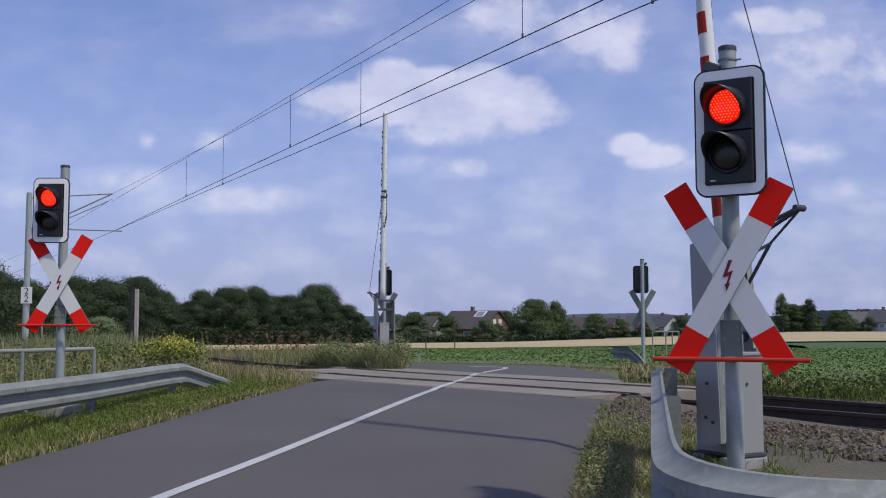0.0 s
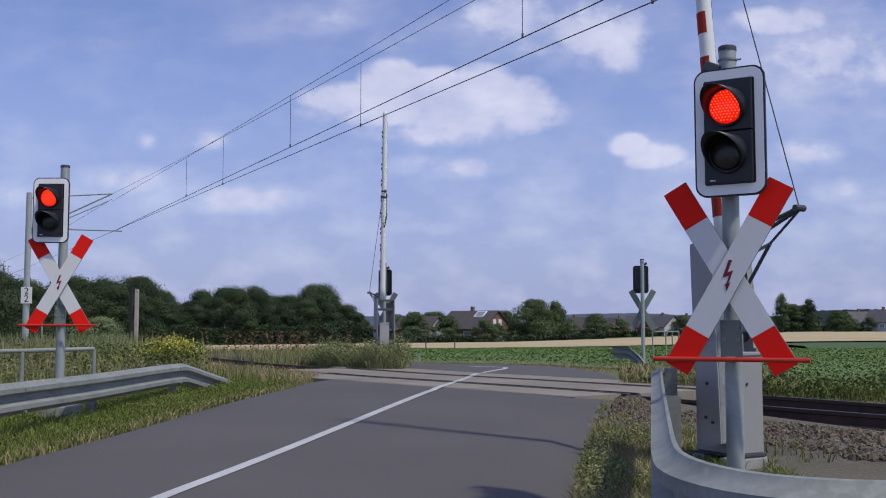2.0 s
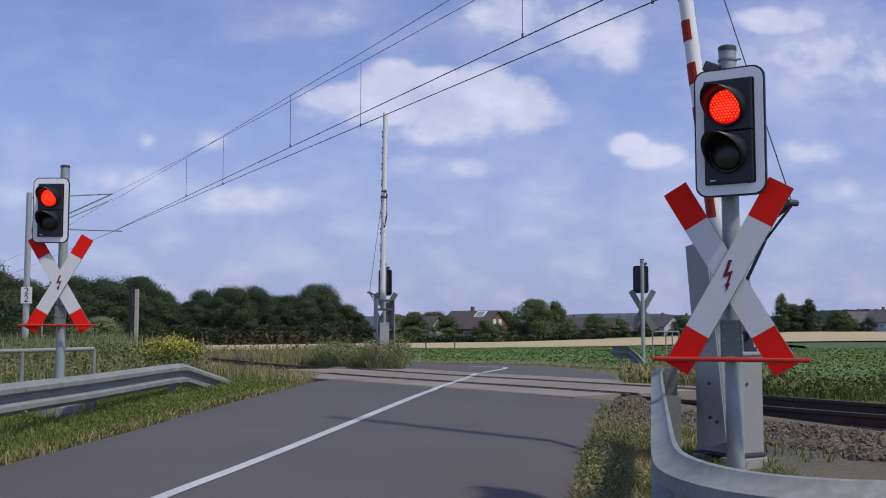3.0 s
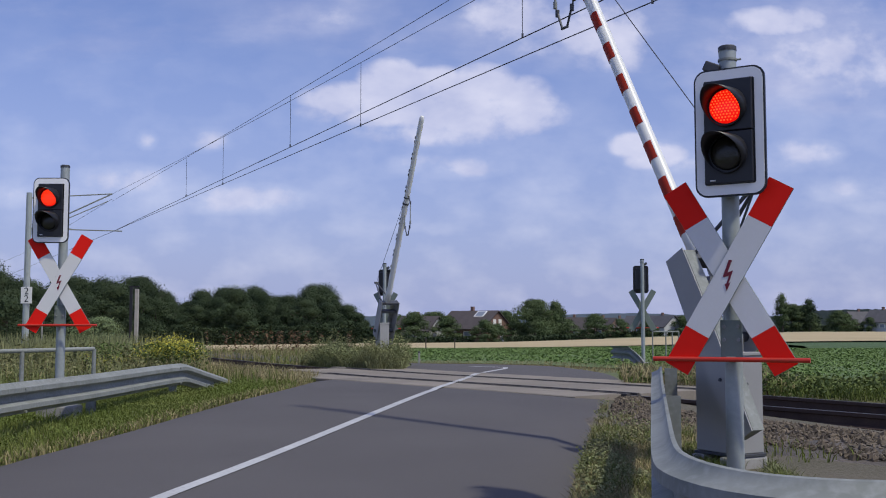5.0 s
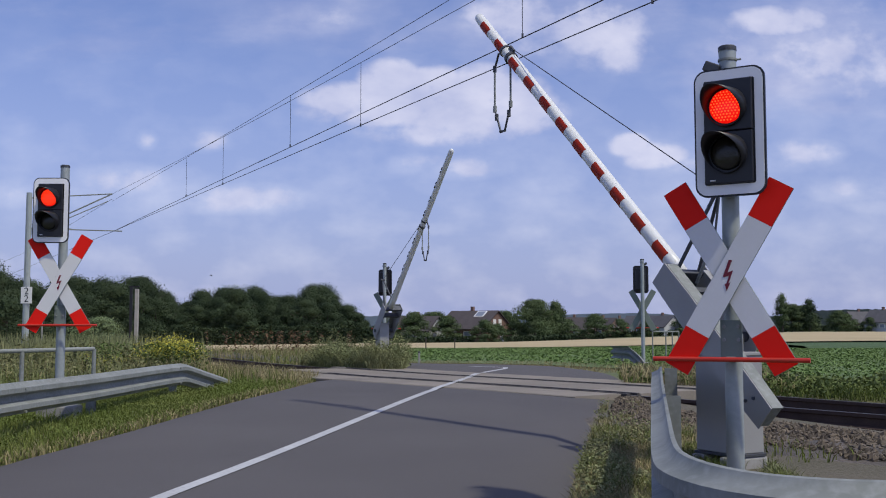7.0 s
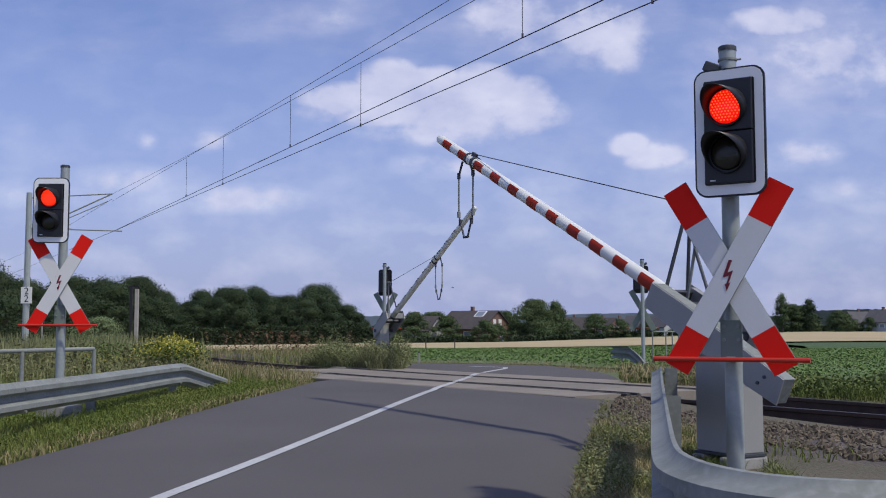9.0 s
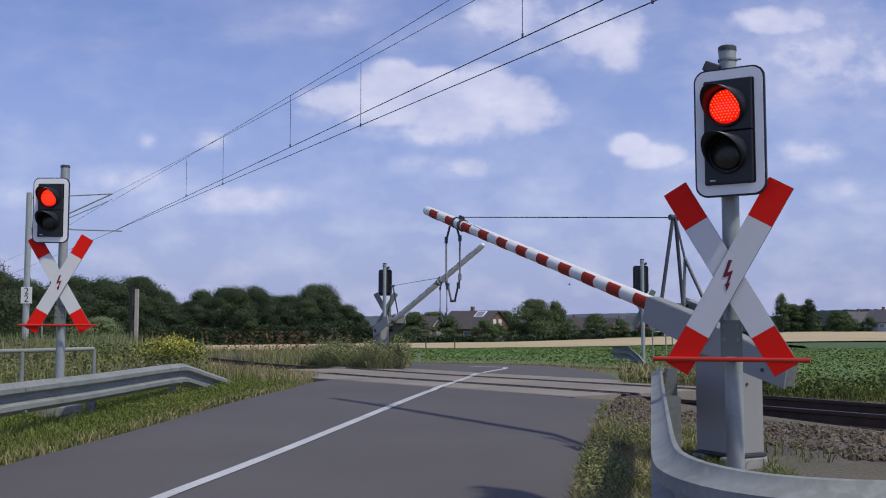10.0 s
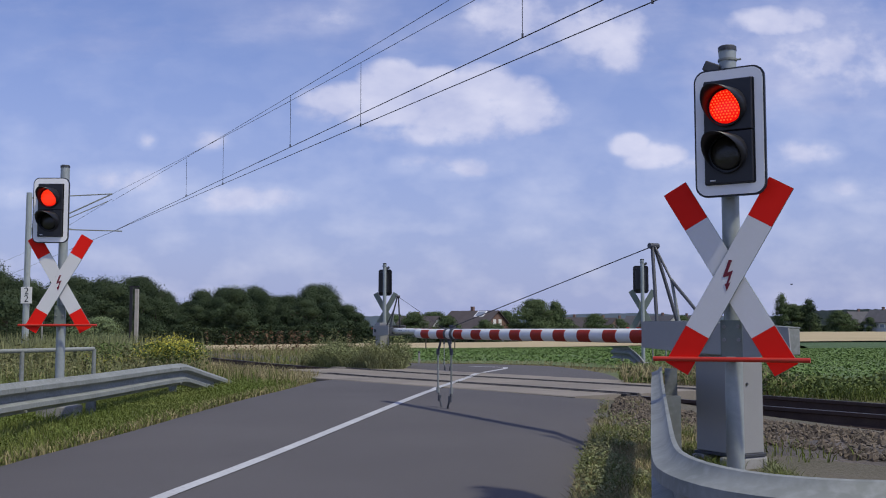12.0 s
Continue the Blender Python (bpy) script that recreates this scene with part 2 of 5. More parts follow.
def spline(pts, step):
    """Points about step apart on a smooth curve through pts."""
    p = [Vector(q) for q in pts]
    p = [2 * p[0] - p[1]] + p + [2 * p[-1] - p[-2]]
    out = []
    for i in range(1, len(p) - 2):
        n = max(1, int((p[i + 1] - p[i]).length / step))
        for k in range(n):
            t = k / n
            out.append(0.5 * (2 * p[i] + (p[i + 1] - p[i - 1]) * t + (2 * p[i - 1] - 5 * p[i] + 4 * p[i + 1] - p[i + 2]) * t * t
                              + (3 * p[i] - p[i - 1] - 3 * p[i + 1] + p[i + 2]) * t ** 3))
    out.append(p[-2])
    return out


def sweep(profile, path, closed=True, lift=0.0):
    """Verts and faces of a profile (side, up) swept along a path on the ground plan."""
    verts, faces, n = [], [], len(profile)
    for i, q in enumerate(path):
        d = (path[min(i + 1, len(path) - 1)] - path[max(i - 1, 0)])
        side = Vector((d.y, -d.x, 0)).normalized()
        for s, z in profile:
            verts.append(q + side * s + Vector((0, 0, z + lift)))
    for i in range(len(path) - 1):
        for k in range(n if closed else n - 1):
            a, b = i * n + k, i * n + (k + 1) % n
            faces.append((a, b, b + n, a + n))
    if closed:
        faces += [tuple(range(n))[::-1], tuple(range((len(path) - 1) * n, len(path) * n))]
    return verts, faces


def height(x, y):
    """The ground's height: it climbs a little to the rails and falls away to the far fields."""
    d, u = math.hypot(x, y), x / max(y, 1.0)
    k = float(np.interp(u, (-0.21, 0.063, 0.335), (0.0151, 0.0117, 0.001))) if y > 0 else 0.004
    return 0.17 * sstep(6, 15, y) - k * max(0.0, min(d, 330.0) - 38)


def on_ground(x, y, lift=0.0, rz=0.0):
    return pose(x, y, height(x, y) + lift, 0, 0, rz)


# ---- the railway's line ----
TRACK = spline([(-60, 128, 0), (-30, 73, 0), (-15.6, 46.5, 0), (-8.9, 33.6, 0), (-4.9, 26.0, 0), (-1.35, 20.3, 0), (0.16, 18.3, 0), (2.04, 15.95, 0), (4.04, 13.4, 0),
                (5.2, 12.15, 0), (7.0, 10.4, 0), (9.4, 8.3, 0), (14, 4.6, 0), (24, -3, 0)], 0.5)
TRACK_X, TRACK_Y = np.array([q.x for q in TRACK]), np.array([q.y for q in TRACK])


def track_gap(x, y):
    """Distance from the track's middle, minus on the near side."""
    return (y - float(np.interp(x, TRACK_X, TRACK_Y))) * 0.80


def dip(x, y):
    """How deep the ballast trough lies below the ground beside the crossing."""
    side = sstep(2.5, 3.1, x) + 1 - sstep(-3.4, -2.7, x)
    return 0.15 * side * (1 - sstep(1.35, 2.6, abs(track_gap(x, y))))


# ---- the ground ----
def ground_sheet():
    rings = [0.0, 1, 2, 3, 4] + [4 + 0.8 * i for i in range(1, 44)] + [42, 46, 52, 60, 70, 85, 100, 130, 160, 200, 250, 300, 330, 450, 700, 1200, 2500, 4500]
    n = 150
    verts, faces = [(0, 0, height(0, 0))], []
    for r in rings[1:]:
        for i in range(n):
            a = 2 * math.pi * i / n
            x, y = r * math.sin(a), r * math.cos(a)
            w = 0.03 * noise.noise((x * 0.6, y * 0.6, 0)) if 3 < r < 60 else 0
            verts.append((x, y, height(x, y) - 0.06 + w - (1.5 * dip(x, y) if r < 60 else 0)))
    for i in range(n):
        faces.append((0, 1 + (i + 1) % n, 1 + i))
    for k in range(len(rings) - 2):
        for i in range(n):
            a, b = 1 + k * n + i, 1 + k * n + (i + 1) % n
            faces.append((a, b, b + n, a + n))
    ob = raw("ground", verts, faces, SOIL, smooth=True)
    return tagged(ob, "grassy verge soil and meadow ground out to the horizon", "ground", kind="structure")


ground_sheet()


def sheet(name, left, right, mat, label, lift, cols=12, step=0.8, category="ground", rim=0.0):
    """A strip of ground between two lines of the plan that follows the ground's height."""
    a, b = spline([(*p, 0) for p in left], step), spline([(*p, 0) for p in right], step)
    n = max(len(a), len(b))

    def at(line, t):
        f = t * (len(line) - 1)
        i = min(int(f), len(line) - 2)
        return line[i].lerp(line[i + 1], f - i)

    verts, faces = [], []
    for i in range(n):
        p, q = at(a, i / (n - 1)), at(b, i / (n - 1))
        for k in range(cols + 1):
            w = p.lerp(q, k / cols)
            down = rim if k in (0, cols) else 0
            verts.append((w.x, w.y, height(w.x, w.y) + lift - down))
    for i in range(n - 1):
        for k in range(cols):
            s = i * (cols + 1) + k
            faces.append((s, s + 1, s + cols + 2, s + cols + 1))
    ob = raw(name, verts, faces, mat, smooth=True)
    return tagged(ob, label, category, kind="structure")


ROAD_LEFT = [(-6.5, -40), (-3.9, -6), (-3.75, 0), (-3.6, 6), (-3.5, 8.3), (-3.17, 10.1), (-2.74, 13.2), (-2.43, 15.8), (-2.2, 18.8), (-1.9, 20.3), (-1.1, 22.2), (-0.85, 23.6), (-1.6, 25.4), (-4.2, 29), (-9, 37)]
ROAD_RIGHT = [(-3.0, -40), (-0.9, -6), (0.05, 0), (0.62, 5.5), (0.8, 6.8), (1.33, 9.7), (1.75, 12), (2.22, 14.1), (2.75, 16.5), (3.25, 19.5), (3.3, 22.3), (2.7, 24.7), (0.9, 25.9), (-0.9, 26.6), (-3.0, 30.5), (-7.5, 38.5)]
sheet("gravel_shoulder", [(-2.9, -38), (-0.3, -4), (0.1, 1), (0.7, 6.8), (1.25, 9.7), (1.7, 12), (2.15, 14.1), (2.6, 15.8)], [(14, -38), (9, -4), (8.0, 1.5), (6.3, 6.4), (5.3, 8.8), (4.2, 10.9), (3.2, 12.9), (2.7, 15.0)], GRAVEL_SOIL, "brown gravelly soil beside the road and rails", -0.025, cols=20, step=0.5, category="ground")
sheet("road", ROAD_LEFT, ROAD_RIGHT, ASPHALT, "worn grey asphalt country road climbing to the rails", 0.03, cols=14, category="road", rim=0.05)
# the centre line, whole before the crossing and broken beyond it
LINE = spline([(-4.8, -40, 0), (-2.9, -5, 0), (-2.5, 2, 0), (-2.1, 4.5, 0), (-1.77, 6.65, 0), (-1.48, 8.15, 0), (-0.60, 12.5, 0), (-0.05, 15.6, 0), (0.42, 18.4, 0), (0.73, 20.5, 0), (1.38, 22.94, 0), (1.25, 23.6, 0), (0.6, 24.1, 0)], 0.25)


def centre_line():
    verts, faces = [], []
    gaps = [(20.2, 20.45), (18.15, 18.3)]
    for i, q in enumerate(LINE):
        d = LINE[min(i + 1, len(LINE) - 1)] - LINE[max(i - 1, 0)]
        side = Vector((d.y, -d.x, 0)).normalized() * 0.052
        for s in (-1, 1):
            p = q + side * s
            verts.append((p.x, p.y, height(p.x, p.y) + 0.036 + (0.012 if 15.2 < q.y < 20.6 else 0)))
    for i in range(len(LINE) - 1):
        if any(a < LINE[i].y < b for a, b in gaps):
            continue
        faces.append((2 * i, 2 * i + 1, 2 * i + 3, 2 * i + 2))
    ob = raw("road_marking", verts, faces, WORN_PAINT)
    tagged(ob, "worn white painted centre line on the asphalt", "road marking", kind="structure")


centre_line()

# ---- the railway ----


def track_at(s):
    i = max(0, min(len(TRACK) - 2, int(s)))
    p, d = TRACK[i].lerp(TRACK[i + 1], s - i), (TRACK[i + 1] - TRACK[i])
    return p, math.atan2(d.y, d.x)


def build_track():
    bed_path = [Vector((q.x, q.y, height(q.x, q.y))) for q in TRACK]
    v, f = sweep([(-2.9, -0.12), (-2.4, -0.08), (-1.4, -0.17), (-0.6, -0.19), (0.6, -0.19), (1.4, -0.17), (2.4, -0.06), (3.2, -0.05), (4.2, -0.12)], bed_path, closed=False)
    tagged(raw("ballast_bed", v, f, BALLAST, smooth=True), "grey-brown crushed stone ballast bed under the rails", "ballast", kind="structure")
    head = [(-0.036, 0.0), (-0.036, -0.035), (-0.01, -0.05), (-0.01, -0.135), (-0.07, -0.155), (-0.07, -0.17), (0.07, -0.17), (0.07, -0.155), (0.01, -0.135), (0.01, -0.05), (0.036, -0.035), (0.036, 0.0)]
    for side in (-1, 1):
        path = []
        for i, q in enumerate(TRACK):
            d = TRACK[min(i + 1, len(TRACK) - 1)] - TRACK[max(i - 1, 0)]
            s = Vector((d.y, -d.x, 0)).normalized() * 0.753 * side
            path.append(Vector((q.x + s.x, q.y + s.y, height(q.x, q.y) + 0.017)))
        rail = thing("rail", "rusty brown steel railway rail with a polished head", "rail", group="rails of the track")
        v, f = sweep(head, path)
        raw("rail_body", v, f, RUST, rail)
        v, f = sweep([(-0.03, 0.001), (-0.03, 0.004), (0.03, 0.004), (0.03, 0.001)], path)
        raw("running_face", v, f, RAILTOP, rail, "worn shiny running face")


build_track()


# ---- level crossing slabs ----
def crossing_slabs():
    deck = thing("level_crossing_deck", "pale worn concrete slabs between and beside the rails", "crossing deck", kind="structure")
    near = min(range(len(TRACK)), key=lambda i: (TRACK[i] - Vector((0.3, 18.1, 0))).length)
    for lo, hi, z, first in ((-1.85, -0.835, -0.004, -7), (-0.655, 0.655, -0.002, -6), (0.835, 1.75, -0.004, -4)):
        shift = 0.35 * (lo + hi) / 2
        for k in range(first, 4):
            s0, s1 = near + k * 2.0 + shift * -0.6 + 0.3, near + (k + 1) * 2.0 + shift * -0.6 + 0.3
            bm, rows = bmesh.new(), []
            for s in np.linspace(s0 + 0.015, s1 - 0.015, 3):
                p, a = track_at(s)
                side = Vector((math.sin(a), -math.cos(a), 0))
                row = []
                for w in (lo, lo + 0.02, hi - 0.02, hi):
                    q = p + side * w
                    row.append(bm.verts.new((q.x, q.y, height(p.x, p.y) + 0.046 + z - (0.012 if w in (lo, hi) else 0))))
                low = [bm.verts.new((row[j].co.x, row[j].co.y, row[j].co.z - 0.12)) for j in (0, 3)]
                rows.append((row, low))
            for (r0, l0), (r1, l1) in zip(rows, rows[1:]):
                for j in range(3):
                    bm.faces.new((r0[j], r0[j + 1], r1[j + 1], r1[j]))
                bm.faces.new((l0[0], r0[0], r1[0], l1[0]))
                bm.faces.new((r0[3], l0[1], l1[1], r1[3]))
            for r, l in (rows[0], rows[-1]):
                bm.faces.new((l[0], *r, l[1]))
            bmesh.ops.recalc_face_normals(bm, faces=bm.faces)
            part("slab", bm, SLAB, deck)
    # added dark strips beside each rail draw the grooves' shade
    for lo, hi in ((-0.90, -0.80), (-0.70, -0.60), (0.60, 0.70), (0.80, 0.90)):
        path = []
        for s in np.linspace(near - (7.6 if lo > 0 else 12.0), near + 8.2, 36):
            p, a = track_at(s)
            side = Vector((math.sin(a), -math.cos(a), 0)) * (lo + hi) / 2
            path.append(Vector((p.x + side.x, p.y + side.y, height(p.x, p.y) + 0.050)))
        v, f = sweep([(-0.035, -0.06), (-0.035, 0.0), (0.035, 0.0), (0.035, -0.06)], path)
        raw("groove_shade_strip", v, f, GROOVE_SHADE, deck, "dark strip standing for the shaded groove along the rail")


crossing_slabs()


# ---- crossing signals ----
def crossing_signal(name, label, m, group, turned=None, fittings=True):
    """A pole with its lamp head (placed by turned) over the cross."""
    turned = turned or pose(0.052, 0.0, 0, 0, 0, -7)
    sig = thing(name, label, "crossing signal", m, group)
    pole = part("pole", rod(bmesh.new(), (0, 0, -0.3), (0, 0, 2.718), 0.05, seg=24), ZINC_POLE, sig, smooth="edges")
    part("pole_cap", rod(rod(bmesh.new(), (0, 0, 2.712), (0, 0, 2.735), 0.053, seg=24), (0, 0, 2.732), (0, 0, 2.742), 0.053, 0.046, 24), DARKSTEEL, pole, "dark pole cap")
    if fittings:
        part("clamp_ring", rod(rod(bmesh.new(), (0, 0, 2.652), (0, 0, 2.664), 0.055, seg=24), (0.050, 0, 2.658), (0.078, 0, 2.658), 0.006, seg=6), ZINC, pole)
        part("cable_gland", box(bmesh.new(), 0.09, 0.07, 0.06, pose(-0.085, -0.03, 2.612, 0, 25, 0), 0.008), DARKSTEEL, sig)
    part("head_bracket", box(bmesh.new(), 0.06, 0.16, 0.05, pose(0, -0.06, 1.95), 0.006), DARKSTEEL, sig)
    # signal head
    cz, y0 = 2.205, -0.17
    head = part("backboard", ngon_prism(bmesh.new(), round_rect(0.404, 0.735, 0.07), 0.02, pose(0, y0, cz)), BLACK, sig, "black backboard with a white border", turned)
    bm = bmesh.new()
    outer, inner = round_rect(0.384, 0.715, 0.062), round_rect(0.290, 0.600, 0.012)
    a = [bm.verts.new((x, y0 - 0.004, cz + z)) for x, z in outer]
    b = [bm.verts.new((x, y0 - 0.004, cz + z)) for x, z in inner]
    a2 = [bm.verts.new((x, y0 + 0.002, cz + z)) for x, z in outer]
    for i in range(len(a)):
        j = (i + 1) % len(a)
        bm.faces.new((a[i], a[j], b[j], b[i]))
        bm.faces.new((a[j], a[i], a2[i], a2[j]))
    part("white_border", bm, BORDER, head, "white reflective border")
    housing = box(bmesh.new(), 0.272, 0.10, 0.295, pose(0, y0 + 0.02, cz + 0.149), 0.006)
    box(housing, 0.272, 0.10, 0.295, pose(0, y0 + 0.02, cz - 0.149), 0.006)
    part("lamp_housing", box(housing, 0.25, 0.14, 0.57, pose(0, y0 + 0.09, cz), 0.02), BLACK, sig, "matt black lamp housing", turned)
    for k, z in enumerate((0.14, -0.125)):
        at = pose(-0.005, y0 - 0.034, cz + z, 90, 0, 0)
        bm = bmesh.new()
        bmesh.ops.create_uvsphere(bm, u_segments=28, v_segments=10, radius=0.098, matrix=at @ Matrix.Diagonal((1, 1, 0.28, 1)))
        lens = part("red_lens" if k == 0 else "dark_lens", bm, LED if k == 0 else LENS_OFF, sig, "glowing red LED lens" if k == 0 else "unlit dark lens", turned, smooth=True)
        if k == 0:
            bm = bmesh.new()
            for i in range(-5, 6):
                for j in range(-5, 6):
                    x, w = (i + 0.5 * (j % 2)) * 0.0185, j * 0.016
                    r = math.hypot(x, w)
                    if r < 0.088:
                        d = 0.0275 * math.sqrt(max(0, 1 - (r / 0.098) ** 2))
                        bmesh.ops.create_icosphere(bm, subdivisions=1, radius=0.0055, matrix=at @ Matrix.Translation((x, w, d)))
            part("led_points", bm, LED_HOT, lens)
        # visor: an open tube, cut away towards the bottom
        bm, n, rings = bmesh.new(), 32, []
        for depth, r in ((0.0, 0.112), (0.21, 0.106), (0.21, 0.102), (0.0, 0.108)):
            ring = []
            for i in range(n):
                t = 2 * math.pi * i / n
                up = 0.5 + 0.5 * math.sin(t)
                far = depth * (0.10 + 0.90 * up ** 1.7)
                y = y0 - 0.03 - far
                ring.append(bm.verts.new((-0.005 + r * math.cos(t) - 0.13 * far, y, cz + z + r * math.sin(t) - 0.05 * depth)))
            rings.append(ring)
        for r0, r1 in zip(rings, rings[1:]):
            for i in range(n):
                j = (i + 1) % n
                bm.faces.new((r0[i], r0[j], r1[j], r1[i]))
        bmesh.ops.recalc_face_normals(bm, faces=bm.faces)
        part("visor", bm, BLACK, sig, "black tube visor", turned, smooth=True)
    part("name_strip", box(bmesh.new(), 0.03, 0.004, 0.008, pose(-0.09, y0 - 0.035, cz - 0.278)), WHITE, sig, "", turned)
    # the cross: two beams, each with a grey back, a white face and red ends
    cross_z, yb = 1.385, -0.09
    for k, s in enumerate((1, -1)):
        m2 = pose(0, yb - 0.026 * k, cross_z, 0, -30 * s, 0)
        beam = part("cross_beam", box(bmesh.new(), 0.150, 0.012, 1.204, m2, 0.003), GREENGREY, sig, "white cross beam with red ends")
        part("white_face", box(bmesh.new(), 0.146, 0.003, 0.716, m2 @ pose(0, -0.0076, 0)), WHITE, beam)
        for e in (1, -1):
            part("red_end", box(bmesh.new(), 0.146, 0.003, 0.241, m2 @ pose(0, -0.0076, e * 0.4795)), RED, beam, "red reflective end")
    bolt = [(0.016, 0.085), (0.036, 0.085), (0.010, 0.016), (0.040, 0.026), (0.014, -0.045), (0.024, -0.042), (0.002, -0.09), (-0.008, -0.05), (0.002, -0.048), (0.016, -0.004), (-0.018, -0.012)]
    part("lightning_arrow", ngon_prism(bmesh.new(), bolt, 0.003, pose(-0.012, yb - 0.0375, cross_z + 0.01)), ARROW, sig, "red lightning arrow")
    part("guard_rod", rod(bmesh.new(), (-0.43, yb - 0.045, 0.92), (0.43, yb - 0.045, 0.92), 0.0135, seg=12), REDROD, sig, "red lacquered guard rod")
    plate = part("bracket_plate", box(bmesh.new(), 0.122, 0.01, 0.215, pose(0, -0.058, 1.035), 0.003), GREENGREY, sig, "grey-green bracket plate")
    for x in (-0.04, 0.04):
        for z in (0.07, -0.005):
            part("bolt", rod(bmesh.new(), (x, -0.062, 1.035 + z), (x, -0.076, 1.035 + z), 0.011, seg=6), ZINC, plate)
    part("rod_bracket", box(bmesh.new(), 0.05, 0.09, 0.03, pose(0, -0.09, 0.92), 0.004), ZINC, sig)
    part("footing", box(bmesh.new(), 0.42, 0.36, 0.30, pose(0.0, 0.03, -0.13), 0.02), CONCRETE, sig, "weathered concrete footing")
    return sig


near_signal = crossing_signal("crossing_signal", "grey pole with red crossing light and white red-tipped cross", on_ground(1.665, 5.98, 0.0, -25), "crossing signals")
left_signal = crossing_signal("crossing_signal", "grey pole with red crossing light and white red-tipped cross", on_ground(-4.31, 11.75, 0.085, 4), "crossing signals", pose(-0.085, 0.0, 0, 0, 0, -4), False)
far_signal = copy_thing(near_signal, on_ground(-1.63, 29.0, -0.02, 166))
side_signal = copy_thing(near_signal, on_ground(5.28, 27.5, 0.0, 172))
for ob in (far_signal, side_signal):
    ob["label"] = "crossing signal seen from behind, black backboard and grey cross"


# ---- barriers ----
PIVOT = 1.026


def barrier(m, hang=4.54, arc=(-68, 52), tall=0.0):
    bar = thing("level_crossing_barrier", "red and white barrier boom on a grey machine cabinet", "barrier", m, "crossing barriers")
    cab = part("cabinet", box(bmesh.new(), 0.42 - 0.5 * tall, 0.31 - 0.25 * tall, 0.76 + tall, pose(0.05, -0.01, 0.50 + tall / 2), 0.008), GREYPAINT, bar, "grey steel machine cabinet")
    part("cabinet_lid", box(bmesh.new(), 0.44 - 0.5 * tall, 0.33 - 0.25 * tall, 0.03, pose(0.05, -0.01, 0.895 + tall), 0.006), GREYPAINT, cab)
    part("base_frame", box(bmesh.new(), 0.45, 0.335, 0.022, pose(0.05, -0.01, 0.108), 0.003), DARKSTEEL, bar)
    part("cabinet_lock", rod(bmesh.new(), (-0.155, 0.01, 0.66), (-0.168, 0.01, 0.66), 0.012, seg=8), DARKSTEEL, cab)
    part("axle", rod(bmesh.new(), (0, -0.19, PIVOT), (0, 0.30, PIVOT), 0.04, seg=16), DARKSTEEL, bar)
    post = box(bmesh.new(), 0.16, 0.10, 0.16, pose(0, 0, 0.97), 0.006)
    part("bearing_block", post, GREYPAINT, bar)
    for x in (-0.1, 0.2):
        part("concrete_foot", box(bmesh.new(), 0.14, 0.40, 0.34, pose(x, 0, -0.075), 0.02), CONCRETE, bar, "weathered concrete foot")

    # the boom turns about the axle: x along it, z above it when it is down
    n = 20
    bm = bmesh.new()
    stations = [(0.70, 0.063), (1.0, 0.066), (5.12, 0.057), (5.19, 0.052), (5.225, 0.035), (5.235, 0.012)]
    rings = [[bm.verts.new((u, r * math.cos(2 * math.pi * i / n), r * math.sin(2 * math.pi * i / n))) for i in range(n)] for u, r in stations]
    for r0, r1 in zip(rings, rings[1:]):
        for i in range(n):
            bm.faces.new((r0[i], r0[(i + 1) % n], r1[(i + 1) % n], r1[i]))
    bm.faces.new(rings[0][::-1])
    bm.faces.new(rings[-1])
    boom = part("boom", bm, BOOMWHITE, bar, "white tapered boom with red bands", pose(0, 0, PIVOT), smooth=True)
    for k in range(11):
        u0 = 0.975 + 0.3865 * k
        bm, rows = bmesh.new(), []
        for u in (u0, u0 + 0.185):
            r = 0.0668 - (u - 1.0) * 0.0090 / 4.12 * 1.0 + 0.0004
            rows.append([[bm.verts.new((u, q * math.cos(a), q * math.sin(a))) for a in np.linspace(radians(arc[0]), radians(arc[1]), 13)] for q in (r + 0.002, r - 0.002)])
        for i in range(12):
            bm.faces.new((rows[0][0][i], rows[0][0][i + 1], rows[1][0][i + 1], rows[1][0][i]))
            for row in rows:
                bm.faces.new((row[0][i], row[0][i + 1], row[1][i + 1], row[1][i]))
        for e in (0, 12):
            bm.faces.new((rows[0][0][e], rows[1][0][e], rows[1][1][e], rows[0][1][e]))
        bmesh.ops.recalc_face_normals(bm, faces=bm.faces)
        part("red_band", bm, BOOMRED, boom, "red reflective band", smooth=False)
    for u in (1.15 + 0.3865 * k for k in range(10)):
        for du in (0.0, 0.1):
            r = 0.0668 - (u - 1.0) * 0.0022
            part("foil_clip", box(bmesh.new(), 0.06, 0.006, 0.032, pose(u + du, r * math.cos(radians(172)), r * math.sin(radians(172)), 172 - 90, 0, 0)), BLACK, boom)
    arm = [(0.75, 0.125), (0.34, 0.125), (-0.40, 0.095), (-0.825, 0.075), (-0.84, -0.125), (-0.40, -0.140), (0.3, -0.118), (0.75, -0.092)]
    short = [(0.75, 0.125), (0.34, 0.125), (-0.14, 0.105), (-0.16, -0.12), (0.3, -0.125), (0.75, -0.092)]
    part("side_plate", ngon_prism(bmesh.new(), arm, 0.012, pose(0, 0.270, 0)), GREYPAINT, boom, "grey steel side plate")
    part("side_plate", ngon_prism(bmesh.new(), short, 0.012, pose(0, -0.165, 0)), GREYPAINT, boom, "grey steel side plate")
